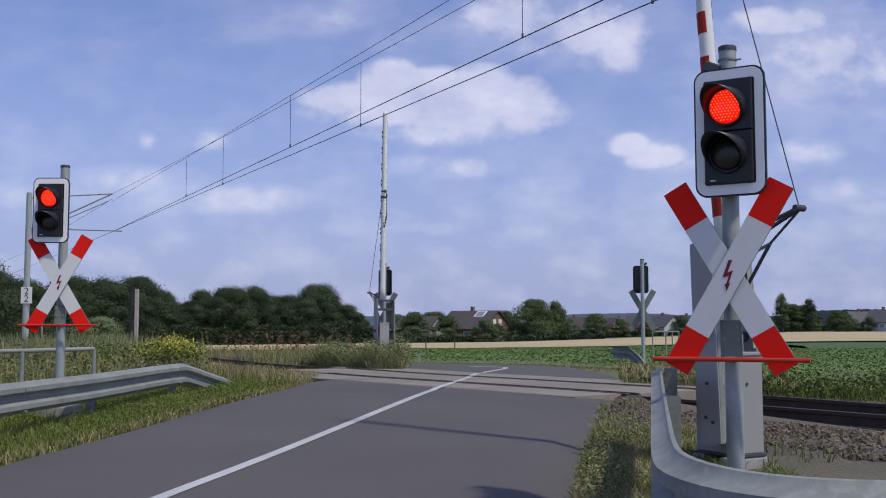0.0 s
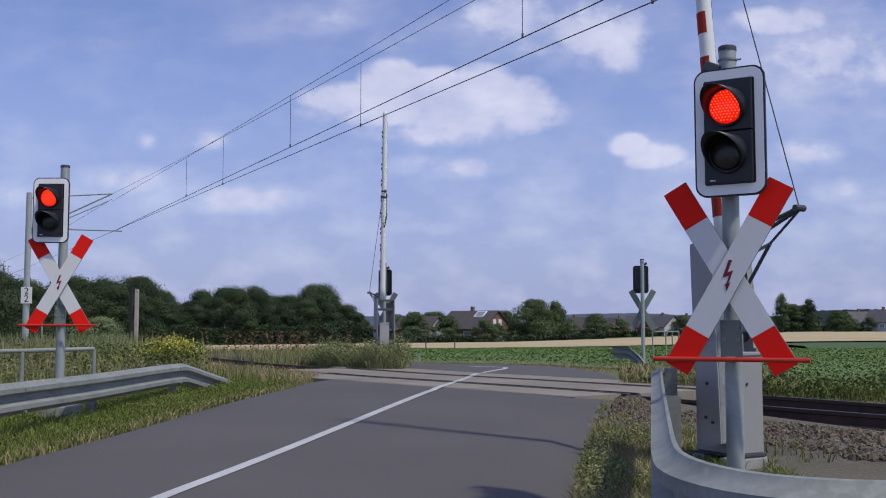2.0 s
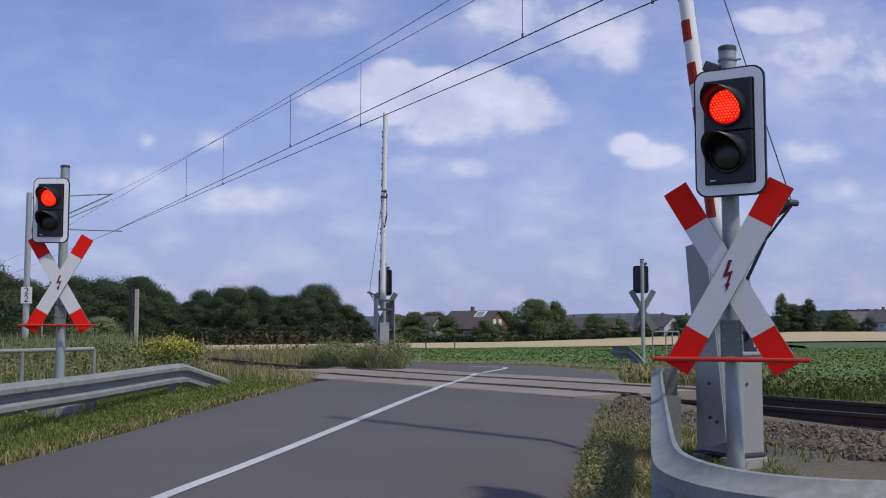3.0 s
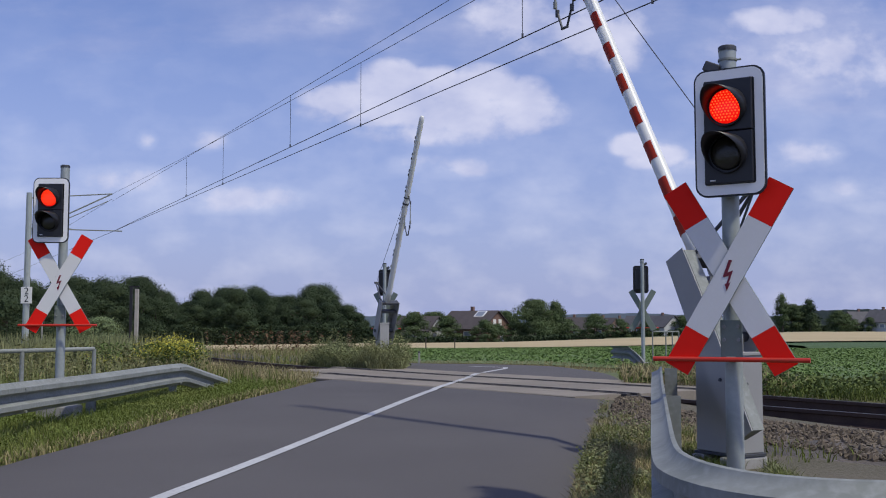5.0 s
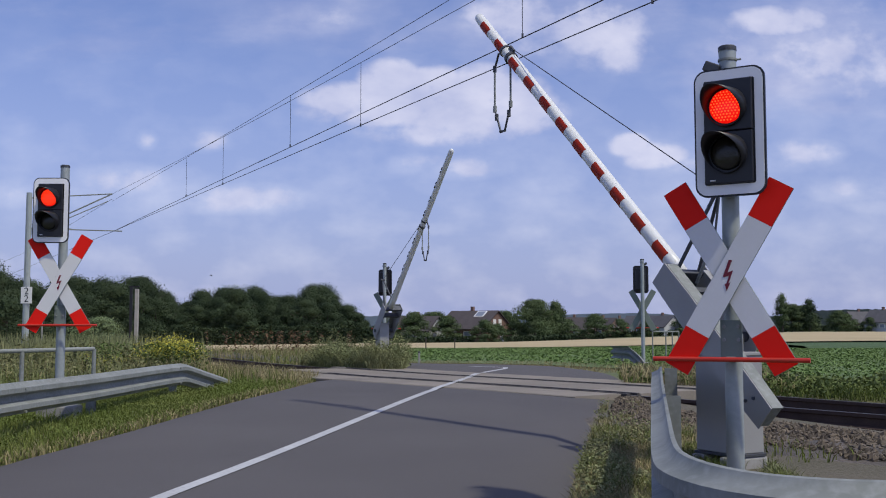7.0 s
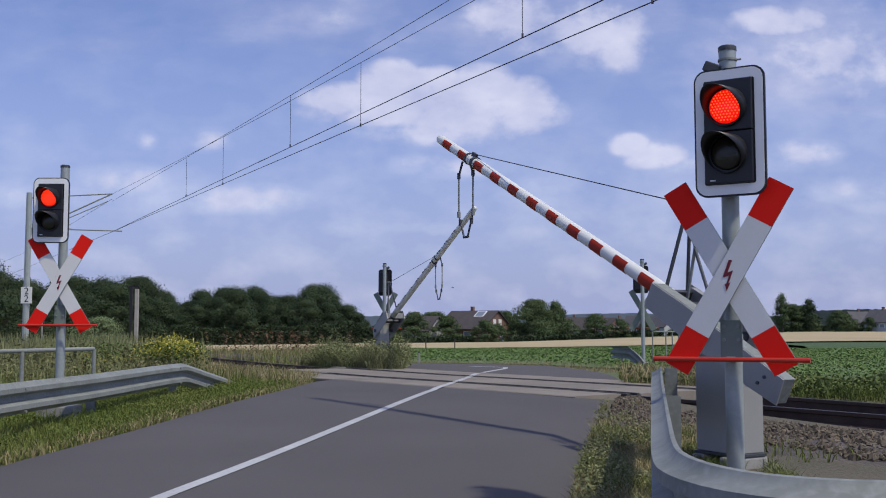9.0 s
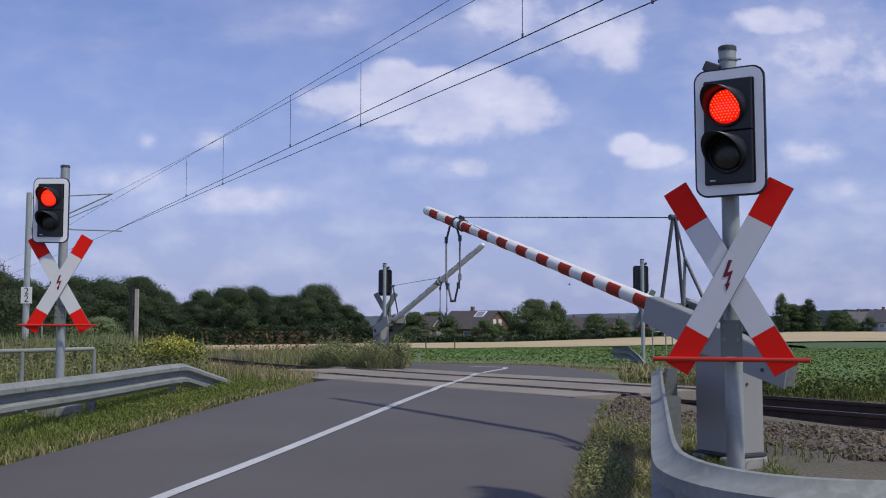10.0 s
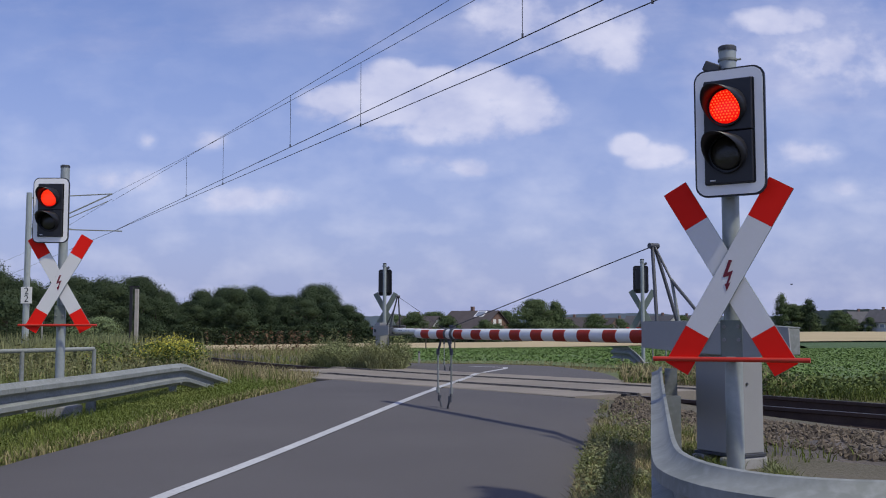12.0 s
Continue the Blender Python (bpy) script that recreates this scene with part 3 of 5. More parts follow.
    part("plate_flange", ngon_prism(bmesh.new(), [(0.73, 0.120), (0.34, 0.120), (-0.40, 0.089), (-0.823, 0.068), (-0.823, 0.078), (-0.40, 0.099), (0.34, 0.130), (0.73, 0.130)], 0.118, pose(0, 0.152, 0)), ZINC, boom, "bright top flange")
    part("plate_flange", box(bmesh.new(), 0.78, 0.05, 0.010, pose(0.29, -0.13, 0.118), 0.002), GREYPAINT, boom)
    part("counterweight", box(bmesh.new(), 0.42, 0.112, 0.188, pose(-0.612, 0.212, -0.030), 0.008), ZINC, boom, "grey counterweight block")
    for u, w in ((-0.66, 0.01), (-0.62, -0.06), (-0.36, -0.02), (0.02, 0.05), (0.10, -0.05)):
        part("plate_bolt", rod(bmesh.new(), (u, 0.280, w), (u, 0.294, w), 0.014, seg=6), DARKSTEEL, boom)
    cross = box(bmesh.new(), 0.05, 0.42, 0.15, pose(0.715, 0.05, 0), 0.005)
    part("boom_clamp", box(cross, 0.06, 0.42, 0.12, pose(0.50, 0.05, 0), 0.005), DARKSTEEL, boom)
    top = (0.90, 0, 0.79)
    for v, u in ((0.15, 0.70), (-0.12, 0.72)):
        part("stay_leg", rod(bmesh.new(), (u, v, 0.06), (top[0], v * 0.1, top[2]), 0.016), DARKSTEEL, boom, "dark steel stay leg")
    part("stay_head", rod(bmesh.new(), (0.90, -0.05, 0.79), (0.90, 0.05, 0.79), 0.025), DARKSTEEL, boom)
    part("back_stay", rod(rod(bmesh.new(), (0.88, 0, 0.78), (0.68, 0, 0.48), 0.010), (0.68, 0, 0.48), (0.28, 0, 0.12), 0.014), DARKSTEEL, boom)
    part("strut", rod(bmesh.new(), (0.68, 0, 0.49), (0.58, 0, 0.06), 0.014), ZINC, boom)
    part("stay_rope", rod(bmesh.new(), (0.90, 0, 0.79), (hang - 0.18, 0, 0.085), 0.005, seg=6), WIRE, boom, "thin dark stay rope")
    part("rope_clamp", box(rod(rod(bmesh.new(), (hang - 0.25, 0, 0), (hang - 0.21, 0, 0), 0.072, seg=18), (hang - 0.10, 0, 0), (hang - 0.07, 0, 0), 0.069, seg=18), 0.10, 0.03, 0.05, pose(hang - 0.18, 0, 0.075), 0.004), DARKSTEEL, boom)
    # the hanging support swings so that it always hangs down
    bm = bmesh.new()
    for s in (-1, 1):
        rod(bm, (s * 0.07, 0, -0.05), (s * 0.155, 0, -0.21), 0.013)
        rod(bm, (s * 0.155, 0, -0.20), (s * 0.155, 0, -0.66), 0.011)
        rod(bm, (s * 0.155, 0, -0.66), (s * 0.12, 0, -0.76), 0.010)
        rod(bm, (s * 0.12, 0, -0.74), (s * 0.04, 0, -0.93), 0.012)
        for z in (-0.21, -0.66, -0.755):
            x = s * (0.155 if z > -0.7 else 0.12)
            rod(bm, (x, 0, z - 0.035), (x, 0, z + 0.035), 0.021, seg=8)
    rod(bm, (-0.05, 0, -0.93), (0.05, 0, -0.93), 0.014)
    for f in bm.faces:
        f.material_index = 1 if f.calc_center_median().z < -0.68 or f.calc_center_median().z > -0.24 else 0
    sup = part("hanging_support", bm, [ZINC, DARKSTEEL], boom, "hanging grey tubular boom support", pose(hang, 0, 0))
    return bar


near_barrier = barrier(on_ground(2.303, 8.321, -0.03, 120.2))
far_barrier = barrier(on_ground(-1.45, 24.7, -0.17, -63), 3.40, (-14, 104), 0.30)


# ---- crash barriers and railings ----
W_BEAM = [(0.0, 0.155), (0.012, 0.152), (0.030, 0.125), (0.082, 0.105), (0.082, 0.060), (0.010, 0.028), (0.0, 0.0), (0.010, -0.028), (0.082, -0.060), (0.082, -0.105), (0.030, -0.125), (0.012, -0.152), (0.0, -0.155)]


def w_beam(flip):
    side = -1 if flip else 1
    front = [(s * side, z) for s, z in W_BEAM]
    return front + [((s - 0.004) * side, z) for s, z in reversed(W_BEAM)]


def crash_barrier(label, path, posts, flip, group, top=0.70, post_h=None, joints=(), end=None):
    rail = thing("crash_barrier", label, "crash barrier", group=group)
    pts = [Vector((q.x, q.y, height(q.x, q.y) + q.z)) for q in path]
    v, f = sweep(w_beam(flip), pts, lift=top - 0.155)
    me = raw("beam", v, f, ZINC, rail, "galvanised W-profile beam", smooth="edges")
    bm = bmesh.new()
    bm.from_mesh(me.data)
    bmesh.ops.recalc_face_normals(bm, faces=bm.faces)
    bm.to_mesh(me.data)
    bm.free()
    me.data.set_sharp_from_angle(angle=radians(40))
    for x, y, rz, h in posts:
        bm = box(bmesh.new(), 0.10, 0.008, h + 0.5, pose(0, 0.026, (h - 0.5) / 2))
        box(bm, 0.10, 0.008, h + 0.5, pose(0, -0.026, (h - 0.5) / 2))
        box(bm, 0.008, 0.052, h + 0.5, pose(-0.046, 0, (h - 0.5) / 2))
        part("post", bm, ZINC, rail, "", on_ground(x, y, 0, rz))
    for x, y, z in joints:
        part("bolt", rod(bmesh.new(), (x - 0.01, y, z), (x + 0.01, y - 0.01, z), 0.013, seg=8), ZINC, rail)
    return rail


LEFT_RAIL = spline([(-4.62, 5.0, 0.10), (-4.35, 7.5, 0.07), (-4.14, 9.7, 0.035), (-3.95, 12.2, -0.03), (-3.77, 15.0, -0.06)], 0.4) + \
    [Vector(p) for p in ((-3.74, 15.15, -0.075), (-3.68, 16.0, -0.20), (-3.62, 17.0, -0.34), (-3.58, 17.7, -0.44))]
crash_barrier("grey galvanised crash barrier sloping down to its end", LEFT_RAIL, [(-4.035, 12.0, 0, 0.42), (-4.3, 8.4, 0, 0.45), (-3.85, 14.9, 0, 0.34)], False, "crash barriers",
              top=0.475, joints=[(-4.02, 10.1, 0.51), (-4.02, 10.1, 0.29), (-3.70, 14.75, 0.53), (-3.70, 14.75, 0.32)])
RIGHT_RAIL = spline([(1.88, 9.0, 0.02), (1.80, 8.6, 0.02), (1.575, 7.5, 0.01), (1.175, 5.5, 0), (0.905, 4.15, 0), (0.815, 3.68, 0), (0.772, 3.38, 0), (0.785, 3.14, 0), (0.85, 2.95, 0), (0.97, 2.83, 0), (1.17, 2.76, 0), (1.6, 2.73, 0), (2.4, 2.76, 0), (3.6, 2.86, 0)], 0.07)
crash_barrier("bent galvanised crash barrier curving round the signal pole", RIGHT_RAIL, [(1.875, 8.6, 168, 0.73), (1.47, 6.7, 168, 0.66), (2.2, 2.9, 0, 0.65)], False, "crash barriers", top=0.70)
FAR_RAIL = [Vector(p) for p in ((4.48, 27.9, 0), (4.58, 27.6, 0), (4.80, 27.0, 0), (4.92, 26.4, -0.18), (5.0, 25.7, -0.42))]
crash_barrier("short galvanised crash barrier end beside the far verge", FAR_RAIL, [(4.72, 27.5, 70, 0.38), (4.95, 26.9, 70, 0.3)], True, "crash barriers", top=0.43)


def tube_railing(label, a, b, posts, h, mid=(), r=0.03):
    rail = thing("tubular_railing", label, "railing", group="tubular railings")
    a, b = Vector((*a, 0)), Vector((*b, 0))
    a.z, b.z = height(a.x, a.y) + h, height(b.x, b.y) + h
    part("handrail", rod(bmesh.new(), a, b, r, seg=12), ZINC, rail)
    for t in posts:
        p = a.lerp(b, t)
        part("post", rod(bmesh.new(), (p.x, p.y, p.z - h - 0.3), (p.x, p.y, p.z), r, seg=12), ZINC, rail)
    for dz in mid:
        part("mid_rail", rod(bmesh.new(), a - Vector((0, 0, dz)), b - Vector((0, 0, dz)), 0.02, seg=8), ZINC, rail)
    return rail


tube_railing("grey tubular steel railing above a ditch", (-6.9, 12.9), (-5.05, 15.1), (0.0, 0.27, 0.62, 1.0), 0.62)
tube_railing("grey tubular steel railing above a ditch", (5.55, 27.6), (6.4, 28.3), (0.0, 0.5, 0.75, 1.0), 0.82, r=0.018)


# ---- overhead line ----
CONTACT, MESSENGER = 5.45, 6.98
SUPPORT = (-15.2, 47.4)


def cable(name, pts, r, label, parent):
    verts, faces, n = [], [], 5
    p = [Vector(q) for q in pts]
    for i, q in enumerate(p):
        d = (p[min(i + 1, len(p) - 1)] - p[max(i - 1, 0)]).normalized()
        s = d.cross(Vector((0, 0, 1))).normalized()
        w = s.cross(d)
        for k in range(n):
            a = 2 * math.pi * k / n
            verts.append(q + (s * math.cos(a) + w * math.sin(a)) * r)
    for i in range(len(p) - 1):
        for k in range(n):
            faces.append((i * n + k, i * n + (k + 1) % n, (i + 1) * n + (k + 1) % n, (i + 1) * n + k))
    return raw(name, verts, faces, WIRE, parent, label)


def overhead_line():
    line = thing("overhead_line", "dark overhead contact and carrier wires with droppers", "overhead wire")
    sx, sy = SUPPORT
    nx, ny = 16.92, -12.3
    for k, off in enumerate((0.0, -1.39)):
        def along(t, z0, sag, o=off):
            x, y = sx + (nx - sx) * t, sy + (ny - sy) * t
            return Vector((x + o * t, y, z0 - sag * 4 * t * (1 - t)))
        cable("contact_wire", [along(t, CONTACT, (-0.07, -0.045)[k]) for t in np.linspace(0, 1, 24)], 0.009, "", line)
        carrier, sag = MESSENGER + (0.24, -0.10)[k], (0.31, 0.11)[k]
        cable("carrier_wire", [along(t, carrier, sag) for t in np.linspace(0, 1, 32)], 0.0062, "", line)
        for t in ((0.262, 0.417, 0.562) if k == 0 else (0.214, 0.373, 0.534)):
            part("dropper", rod(bmesh.new(), along(t, CONTACT, -0.05), along(t, carrier, sag), 0.006, seg=5), WIRE, line)
            p = along(t, CONTACT, -0.05)
            part("wire_clamp", box(bmesh.new(), 0.03, 0.03, 0.07, pose(p.x, p.y, p.z + 0.03)), DARKSTEEL, line)
    cable("far_contact_wire", [Vector((sx, sy, CONTACT)), Vector((sx - 31, sy + 56, CONTACT - 0.4))], 0.010, "", line)
    cable("far_carrier_wire", [Vector((sx, sy, MESSENGER)), Vector((sx - 15, sy + 27, MESSENGER - 0.6)), Vector((sx - 31, sy + 56, MESSENGER - 0.4))], 0.008, "", line)


overhead_line()


def text_mesh(body, size, mat, parent, m):
    cu = bpy.data.curves.new("digits", "FONT")
    cu.body, cu.size, cu.extrude, cu.align_x, cu.align_y = body, size, 0.002, "CENTER", "CENTER"
    ob = new("digits", cu)
    dg = bpy.context.evaluated_depsgraph_get()
    me = bpy.data.meshes.new_from_object(ob.evaluated_get(dg))
    bpy.data.objects.remove(ob)
    return finish("digits", me, mat, parent, "black digits", m)


def overhead_mast():
    mx, my = -18.68, 46.6
    base = height(mx, my)
    mast = thing("overhead_line_mast", "grey steel overhead line mast with cantilever arms", "mast", pose(mx, my, base))
    part("mast_post", rod(bmesh.new(), (0, 0, -0.5), (0, 0, 7.17 - base), 0.15, 0.125, 12), ZINC_POLE, mast)
    dx, dy = SUPPORT[0] - mx, SUPPORT[1] - my
    zc, zm = CONTACT - base, MESSENGER - base
    part("top_tube", rod(bmesh.new(), (0, 0, zm - 0.05), (dx, dy, zm + 0.24), 0.028, seg=8), ZINC, mast)
    part("diagonal_tube", rod(bmesh.new(), (0, 0, zm - 1.6), (dx, dy, zm + 0.24), 0.032, seg=8), ZINC, mast)
    part("diagonal_tube", rod(bmesh.new(), (0, 0, zm - 1.75), (dx * 0.95, dy, zm - 0.10), 0.022, seg=8), ZINC, mast)
    part("steady_arm", rod(bmesh.new(), (0, 0, zc + 0.10), (dx + 0.5, dy, zc + 0.05), 0.028, seg=8), ZINC, mast)
    part("steady_arm", rod(bmesh.new(), (0, 0, zc + 0.30), (dx * 0.6, dy * 0.6, zc + 0.08), 0.018, seg=8), ZINC, mast)
    for z in (zm - 0.05, zm - 1.6, zc + 0.12):
        part("insulator", rod(bmesh.new(), (0.15, 0.02, z), (0.5, 0.1, z), 0.05, seg=8), DARKSTEEL, mast)
    sign = thing("distance_sign", "small white distance sign with black digits on a mast", "sign", pose(mx + 0.06, my - 0.155, base + 2.55))
    part("sign_plate", box(bmesh.new(), 0.50, 0.02, 0.74, None, 0.01), WHITE, sign)
    for z in (0.17, -0.17):
        text_mesh("2", 0.44, BLACK, sign, pose(0, -0.014, z, 90, 0, 0))


overhead_mast()


def line_post():
    p = hx, hy = -21.2, 72.0
    z = height(hx, hy)
    post = thing("signal_post", "pale concrete post with a dark rung ladder beside it", "post", pose(hx, hy, z))
    part("shaft", box(bmesh.new(), 0.24, 0.24, 3.95 - z, pose(0, 0, (3.95 - z) / 2 - 0.2), 0.02), CONCRETE, post)
    part("ladder_board", box(bmesh.new(), 0.20, 0.06, 3.9 - z, pose(-0.40, 0, (3.9 - z) / 2), 0.01), BLACK, post)
    for k in range(5):
        part("rung", rod(bmesh.new(), (-0.4, 0, 1.0 + k * 0.8), (0, 0, 1.0 + k * 0.8), 0.02, seg=6), DARKSTEEL, post)
    part("top_bar", box(bmesh.new(), 0.7, 0.06, 0.08, pose(-0.2, 0, 3.92 - z)), BLACK, post)


line_post()


# ---- fields ----
BEET_GROUND = material("beet_field_soil", (0.105, 0.160, 0.048), (0.130, 0.175, 0.060), 0.9, scale=0.12, fine=2.5, bump=0.7, bump_dist=0.1, amount=0.5, col3=(0.085, 0.120, 0.035))
WHEAT = material("ripe_wheat", (0.47, 0.37, 0.20), (0.40, 0.31, 0.165), 0.95, scale=0.06, fine=0.9, bump=0.5, bump_dist=0.2, amount=0.5, col3=(0.50, 0.41, 0.235), stretch=(1, 0.3, 1))
MAIZE = material("dark_green_crop", (0.065, 0.115, 0.034), (0.055, 0.095, 0.028), 0.9, scale=0.2, fine=2, bump=0.9, bump_dist=0.3, amount=0.5)
NEAR_EDGE = [(-5, 29.5), (-1.2, 28.6), (2.4, 27.2), (4.2, 24.2), (5.6, 19.0), (8.2, 14.9), (13, 10.5), (24, 3), (48, -12)]
FIELD_EDGE = [(-9, 54), (-3, 55.5), (4, 57), (10, 59), (20, 62), (40, 66), (80, 74), (140, 84), (220, 96)]
sheet("beet_field", NEAR_EDGE, FIELD_EDGE, BEET_GROUND, "green field of low leafy root crop", -0.02, cols=40, step=3, category="field")
sheet("wheat_field", [(-130, 78), (-60, 62), (-26, 50), (-12, 43), (-3, 55), (4, 57), (10, 59), (20, 66), (40, 76), (80, 86), (140, 96), (220, 105)],
      [(-200, 215), (-120, 215), (-60, 212), (-30, 205), (0, 200), (14, 200), (30, 205), (60, 225), (95, 260), (150, 300), (230, 330), (330, 350)], WHEAT, "pale ripe wheat field", 0.06, cols=50, step=6, category="field")
sheet("dark_crop_strip", [(16.2, 46), (19.5, 46.5), (28, 48), (50, 51), (90, 57), (150, 65)], [(18, 58), (21, 61), (29, 63.5), (51, 68), (92, 76), (152, 86)], MAIZE, "dark green strip of taller crop", 0.10, cols=8, step=3, category="field", rim=0.12)


# ---- small plants, too many to count ----
GRASS = material("grass_blades", (0.125, 0.165, 0.036), (0.175, 0.185, 0.055), 0.8, spec=0.12, scale=0.8, fine=6, bump=0, amount=0.5, col3=(0.070, 0.105, 0.022), per_island=0.35)
DRY = material("dry_grass", (0.33, 0.27, 0.135), (0.25, 0.22, 0.10), 0.85, scale=0.8, fine=6, bump=0, amount=0.5, per_island=0.3)
WEED = material("tall_weeds", (0.205, 0.225, 0.098), (0.26, 0.25, 0.125), 0.85, spec=0.2, scale=0.6, fine=5, bump=0, amount=0.5, col3=(0.13, 0.165, 0.065), per_island=0.3)
YELLOW = material("yellow_blossom", (0.46, 0.42, 0.05), (0.36, 0.35, 0.05), 0.8, scale=3, fine=20, bump=0, amount=0.4, per_island=0.3)
BEET = material("beet_leaves", (0.118, 0.190, 0.055), (0.145, 0.210, 0.070), 0.75, spec=0.15, scale=0.15, fine=1.2, bump=0, amount=0.5, col3=(0.115, 0.165, 0.045), per_island=0.2)
BROWNWEED = material("brown_dock_seed", (0.12, 0.07, 0.035), (0.16, 0.10, 0.05), 0.9, scale=3, fine=20, bump=0, amount=0.4, per_island=0.3)
rng = np.random.default_rng(7)


def polyline_x(line, y):
    """x of a line of the plan at y, for lines that run away from the camera."""
    ys, xs = [p[1] for p in line], [p[0] for p in line]
    return np.interp(y, ys, xs)


def blades(name, spots, h, w, mat, label, lean=0.35, category="grass"):
    """Curved blades, one at each spot (x, y), each of two pieces."""
    n = len(spots)
    x, y = spots[:, 0], spots[:, 1]
    z = np.array([height(a, b) for a, b in spots]) - 0.05
    hh = h * rng.uniform(0.45, 1.25, n)
    ww = w * rng.uniform(0.6, 1.3, n)
    a, b = rng.uniform(0, 2 * np.pi, n), rng.uniform(0, 2 * np.pi, n)
    ln = hh * rng.uniform(0.05, lean, n)
    dx, dy = np.cos(a) * ww, np.sin(a) * ww
    lx, ly = np.cos(b) * ln, np.sin(b) * ln
    v = np.stack([np.stack([x - dx, y - dy, z], 1), np.stack([x + dx, y + dy, z], 1),
                  np.stack([x + lx * 0.35 + dx * 0.75, y + ly * 0.35 + dy * 0.75, z + hh * 0.6], 1), np.stack([x + lx * 0.35 - dx * 0.75, y + ly * 0.35 - dy * 0.75, z + hh * 0.6], 1),
                  np.stack([x + lx, y + ly, z + hh], 1)], 1).reshape(-1, 3)
    f = []
    for i in range(n):
        k = 5 * i
        f += [(k, k + 1, k + 2, k + 3), (k + 3, k + 2, k + 4)]
    ob = raw(name, v, f, mat)
    return tagged(ob, label, category, kind="stuff")


def leaves(name, centers, size, mat, label, category="plants", up=0.5, facing=None):
    """Loose leaves, one tilted four-cornered leaf at each place, turned about the directions in facing where they are given."""
    n = len(centers)
    d = rng.normal(size=(n, 3))
    if facing is None:
        d[:, 2] = np.abs(d[:, 2]) * up + 0.1
        d /= np.linalg.norm(d, axis=1)[:, None]
        t = np.cross(d, rng.normal(size=(n, 3)))
    else:
        t = np.cross(facing, d)
        t /= np.linalg.norm(t, axis=1)[:, None]
        d = np.cross(t, facing)
        d /= np.linalg.norm(d, axis=1)[:, None]
    t /= np.linalg.norm(t, axis=1)[:, None]
    s = (size * rng.uniform(0.6, 1.35, n))[:, None]
    v = np.stack([centers - d * s, centers + t * s * 0.45, centers + d * s, centers - t * s * 0.45], 1).reshape(-1, 3)
    ob = raw(name, v, [(4 * i, 4 * i + 1, 4 * i + 2, 4 * i + 3) for i in range(n)], mat)
    return tagged(ob, label, category, kind="stuff") if label else ob


def scatter(n, x0, x1, y0, y1, keep=lambda x, y: True, clump=0.0):
    out = []
    while len(out) < n:
        x, y = rng.uniform(x0, x1), rng.uniform(y0, y1)
        if clump and noise.noise((x * clump, y * clump, 3.3)) < rng.uniform(-0.6, 0.5):
            continue
        if keep(x, y):
            out.append((x, y))
    return np.array(out)


def left_side(x, y):
    return x < polyline_x(ROAD_LEFT[:9], y) - 0.02 and abs(track_gap(x, y)) > 1.75


def left_tall(x, y):
    return left_side(x, y) and not (-3.6 < track_gap(x, y) < 0 and x > -9)


def right_near(x, y):
    return x > polyline_x(ROAD_RIGHT[:9], y) + 0.03 and track_gap(x, y) < -1.9


def right_verge(x, y):
    """Grass keeps off the stones close to the rails."""
    return right_near(x, y) and (y < 10.9 + 0.9 * noise.noise((x * 2, y * 2, 31)) or noise.noise((x * 2.5, y * 2.5, 8)) > 0.38)


blades("verge_grass", scatter(85000, -8, -2.0, 7.5, 22, lambda x, y: left_side(x, y) and track_gap(x, y) < 0), 0.105, 0.0042, GRASS, "green uncut verge grass beside the road", lean=1.3)
blades("verge_grass", scatter(4500, -9, -2.0, 8, 22, lambda x, y: left_side(x, y) and track_gap(x, y) < 0 and x < -3.6, 0.6), 0.20, 0.0045, GRASS, "taller green grass tufts beside the road", lean=0.7)
blades("verge_grass", scatter(19000, -20, -2.3, 17, 42, left_tall, 0.25), 0.30, 0.006, GRASS, "green uncut grass along the railway", lean=0.7)
blades("dry_verge_grass", scatter(13000, -22, -2.2, 17, 40, left_tall, 0.22), 0.42, 0.006, DRY, "dry straw-coloured grass along the railway", lean=0.6)
blades("dry_trackside_grass", scatter(9000, -9, -2.3, 17, 32, lambda x, y: left_side(x, y) and -3.8 < track_gap(x, y) < 0), 0.20, 0.006, DRY, "short dry grass beside the rails", lean=0.9)
blades("roadside_grass", scatter(2500, -4.4, -2.1, 7.5, 20, lambda x, y: left_side(x, y) and x > polyline_x(ROAD_LEFT[:9], y) - 0.25), 0.09, 0.009, DRY, "dry grass fringe along the asphalt edge", lean=0.9)
blades("railing_weeds", scatter(4000, -14, -4.9, 15, 27, left_tall, 0.3), 0.50, 0.005, WEED, "tall weeds behind the railing", lean=0.6)
blades("shoulder_grass", scatter(18000, 0.6, 2.6, 5.5, 15.5, lambda x, y: right_verge(x, y) and noise.noise((x * 1.3, y * 1.3, 9)) > -0.05), 0.10, 0.004, WEED, "patchy grey-green grass on the road shoulder", lean=0.9)
blades("green_shoulder_grass", scatter(10000, 0.6, 2.5, 5.5, 14, lambda x, y: right_verge(x, y) and noise.noise((x * 1.7, y * 1.7, 19)) > 0.0), 0.12, 0.004, GRASS, "green grass tufts on the road shoulder", lean=0.9)
blades("dry_shoulder_grass", scatter(15000, 0.6, 2.5, 5.0, 14.0, lambda x, y: right_verge(x, y) and x < polyline_x(ROAD_RIGHT[:9], y) + 1.0), 0.11, 0.0035, DRY, "dry grass on the road shoulder", lean=1.0)
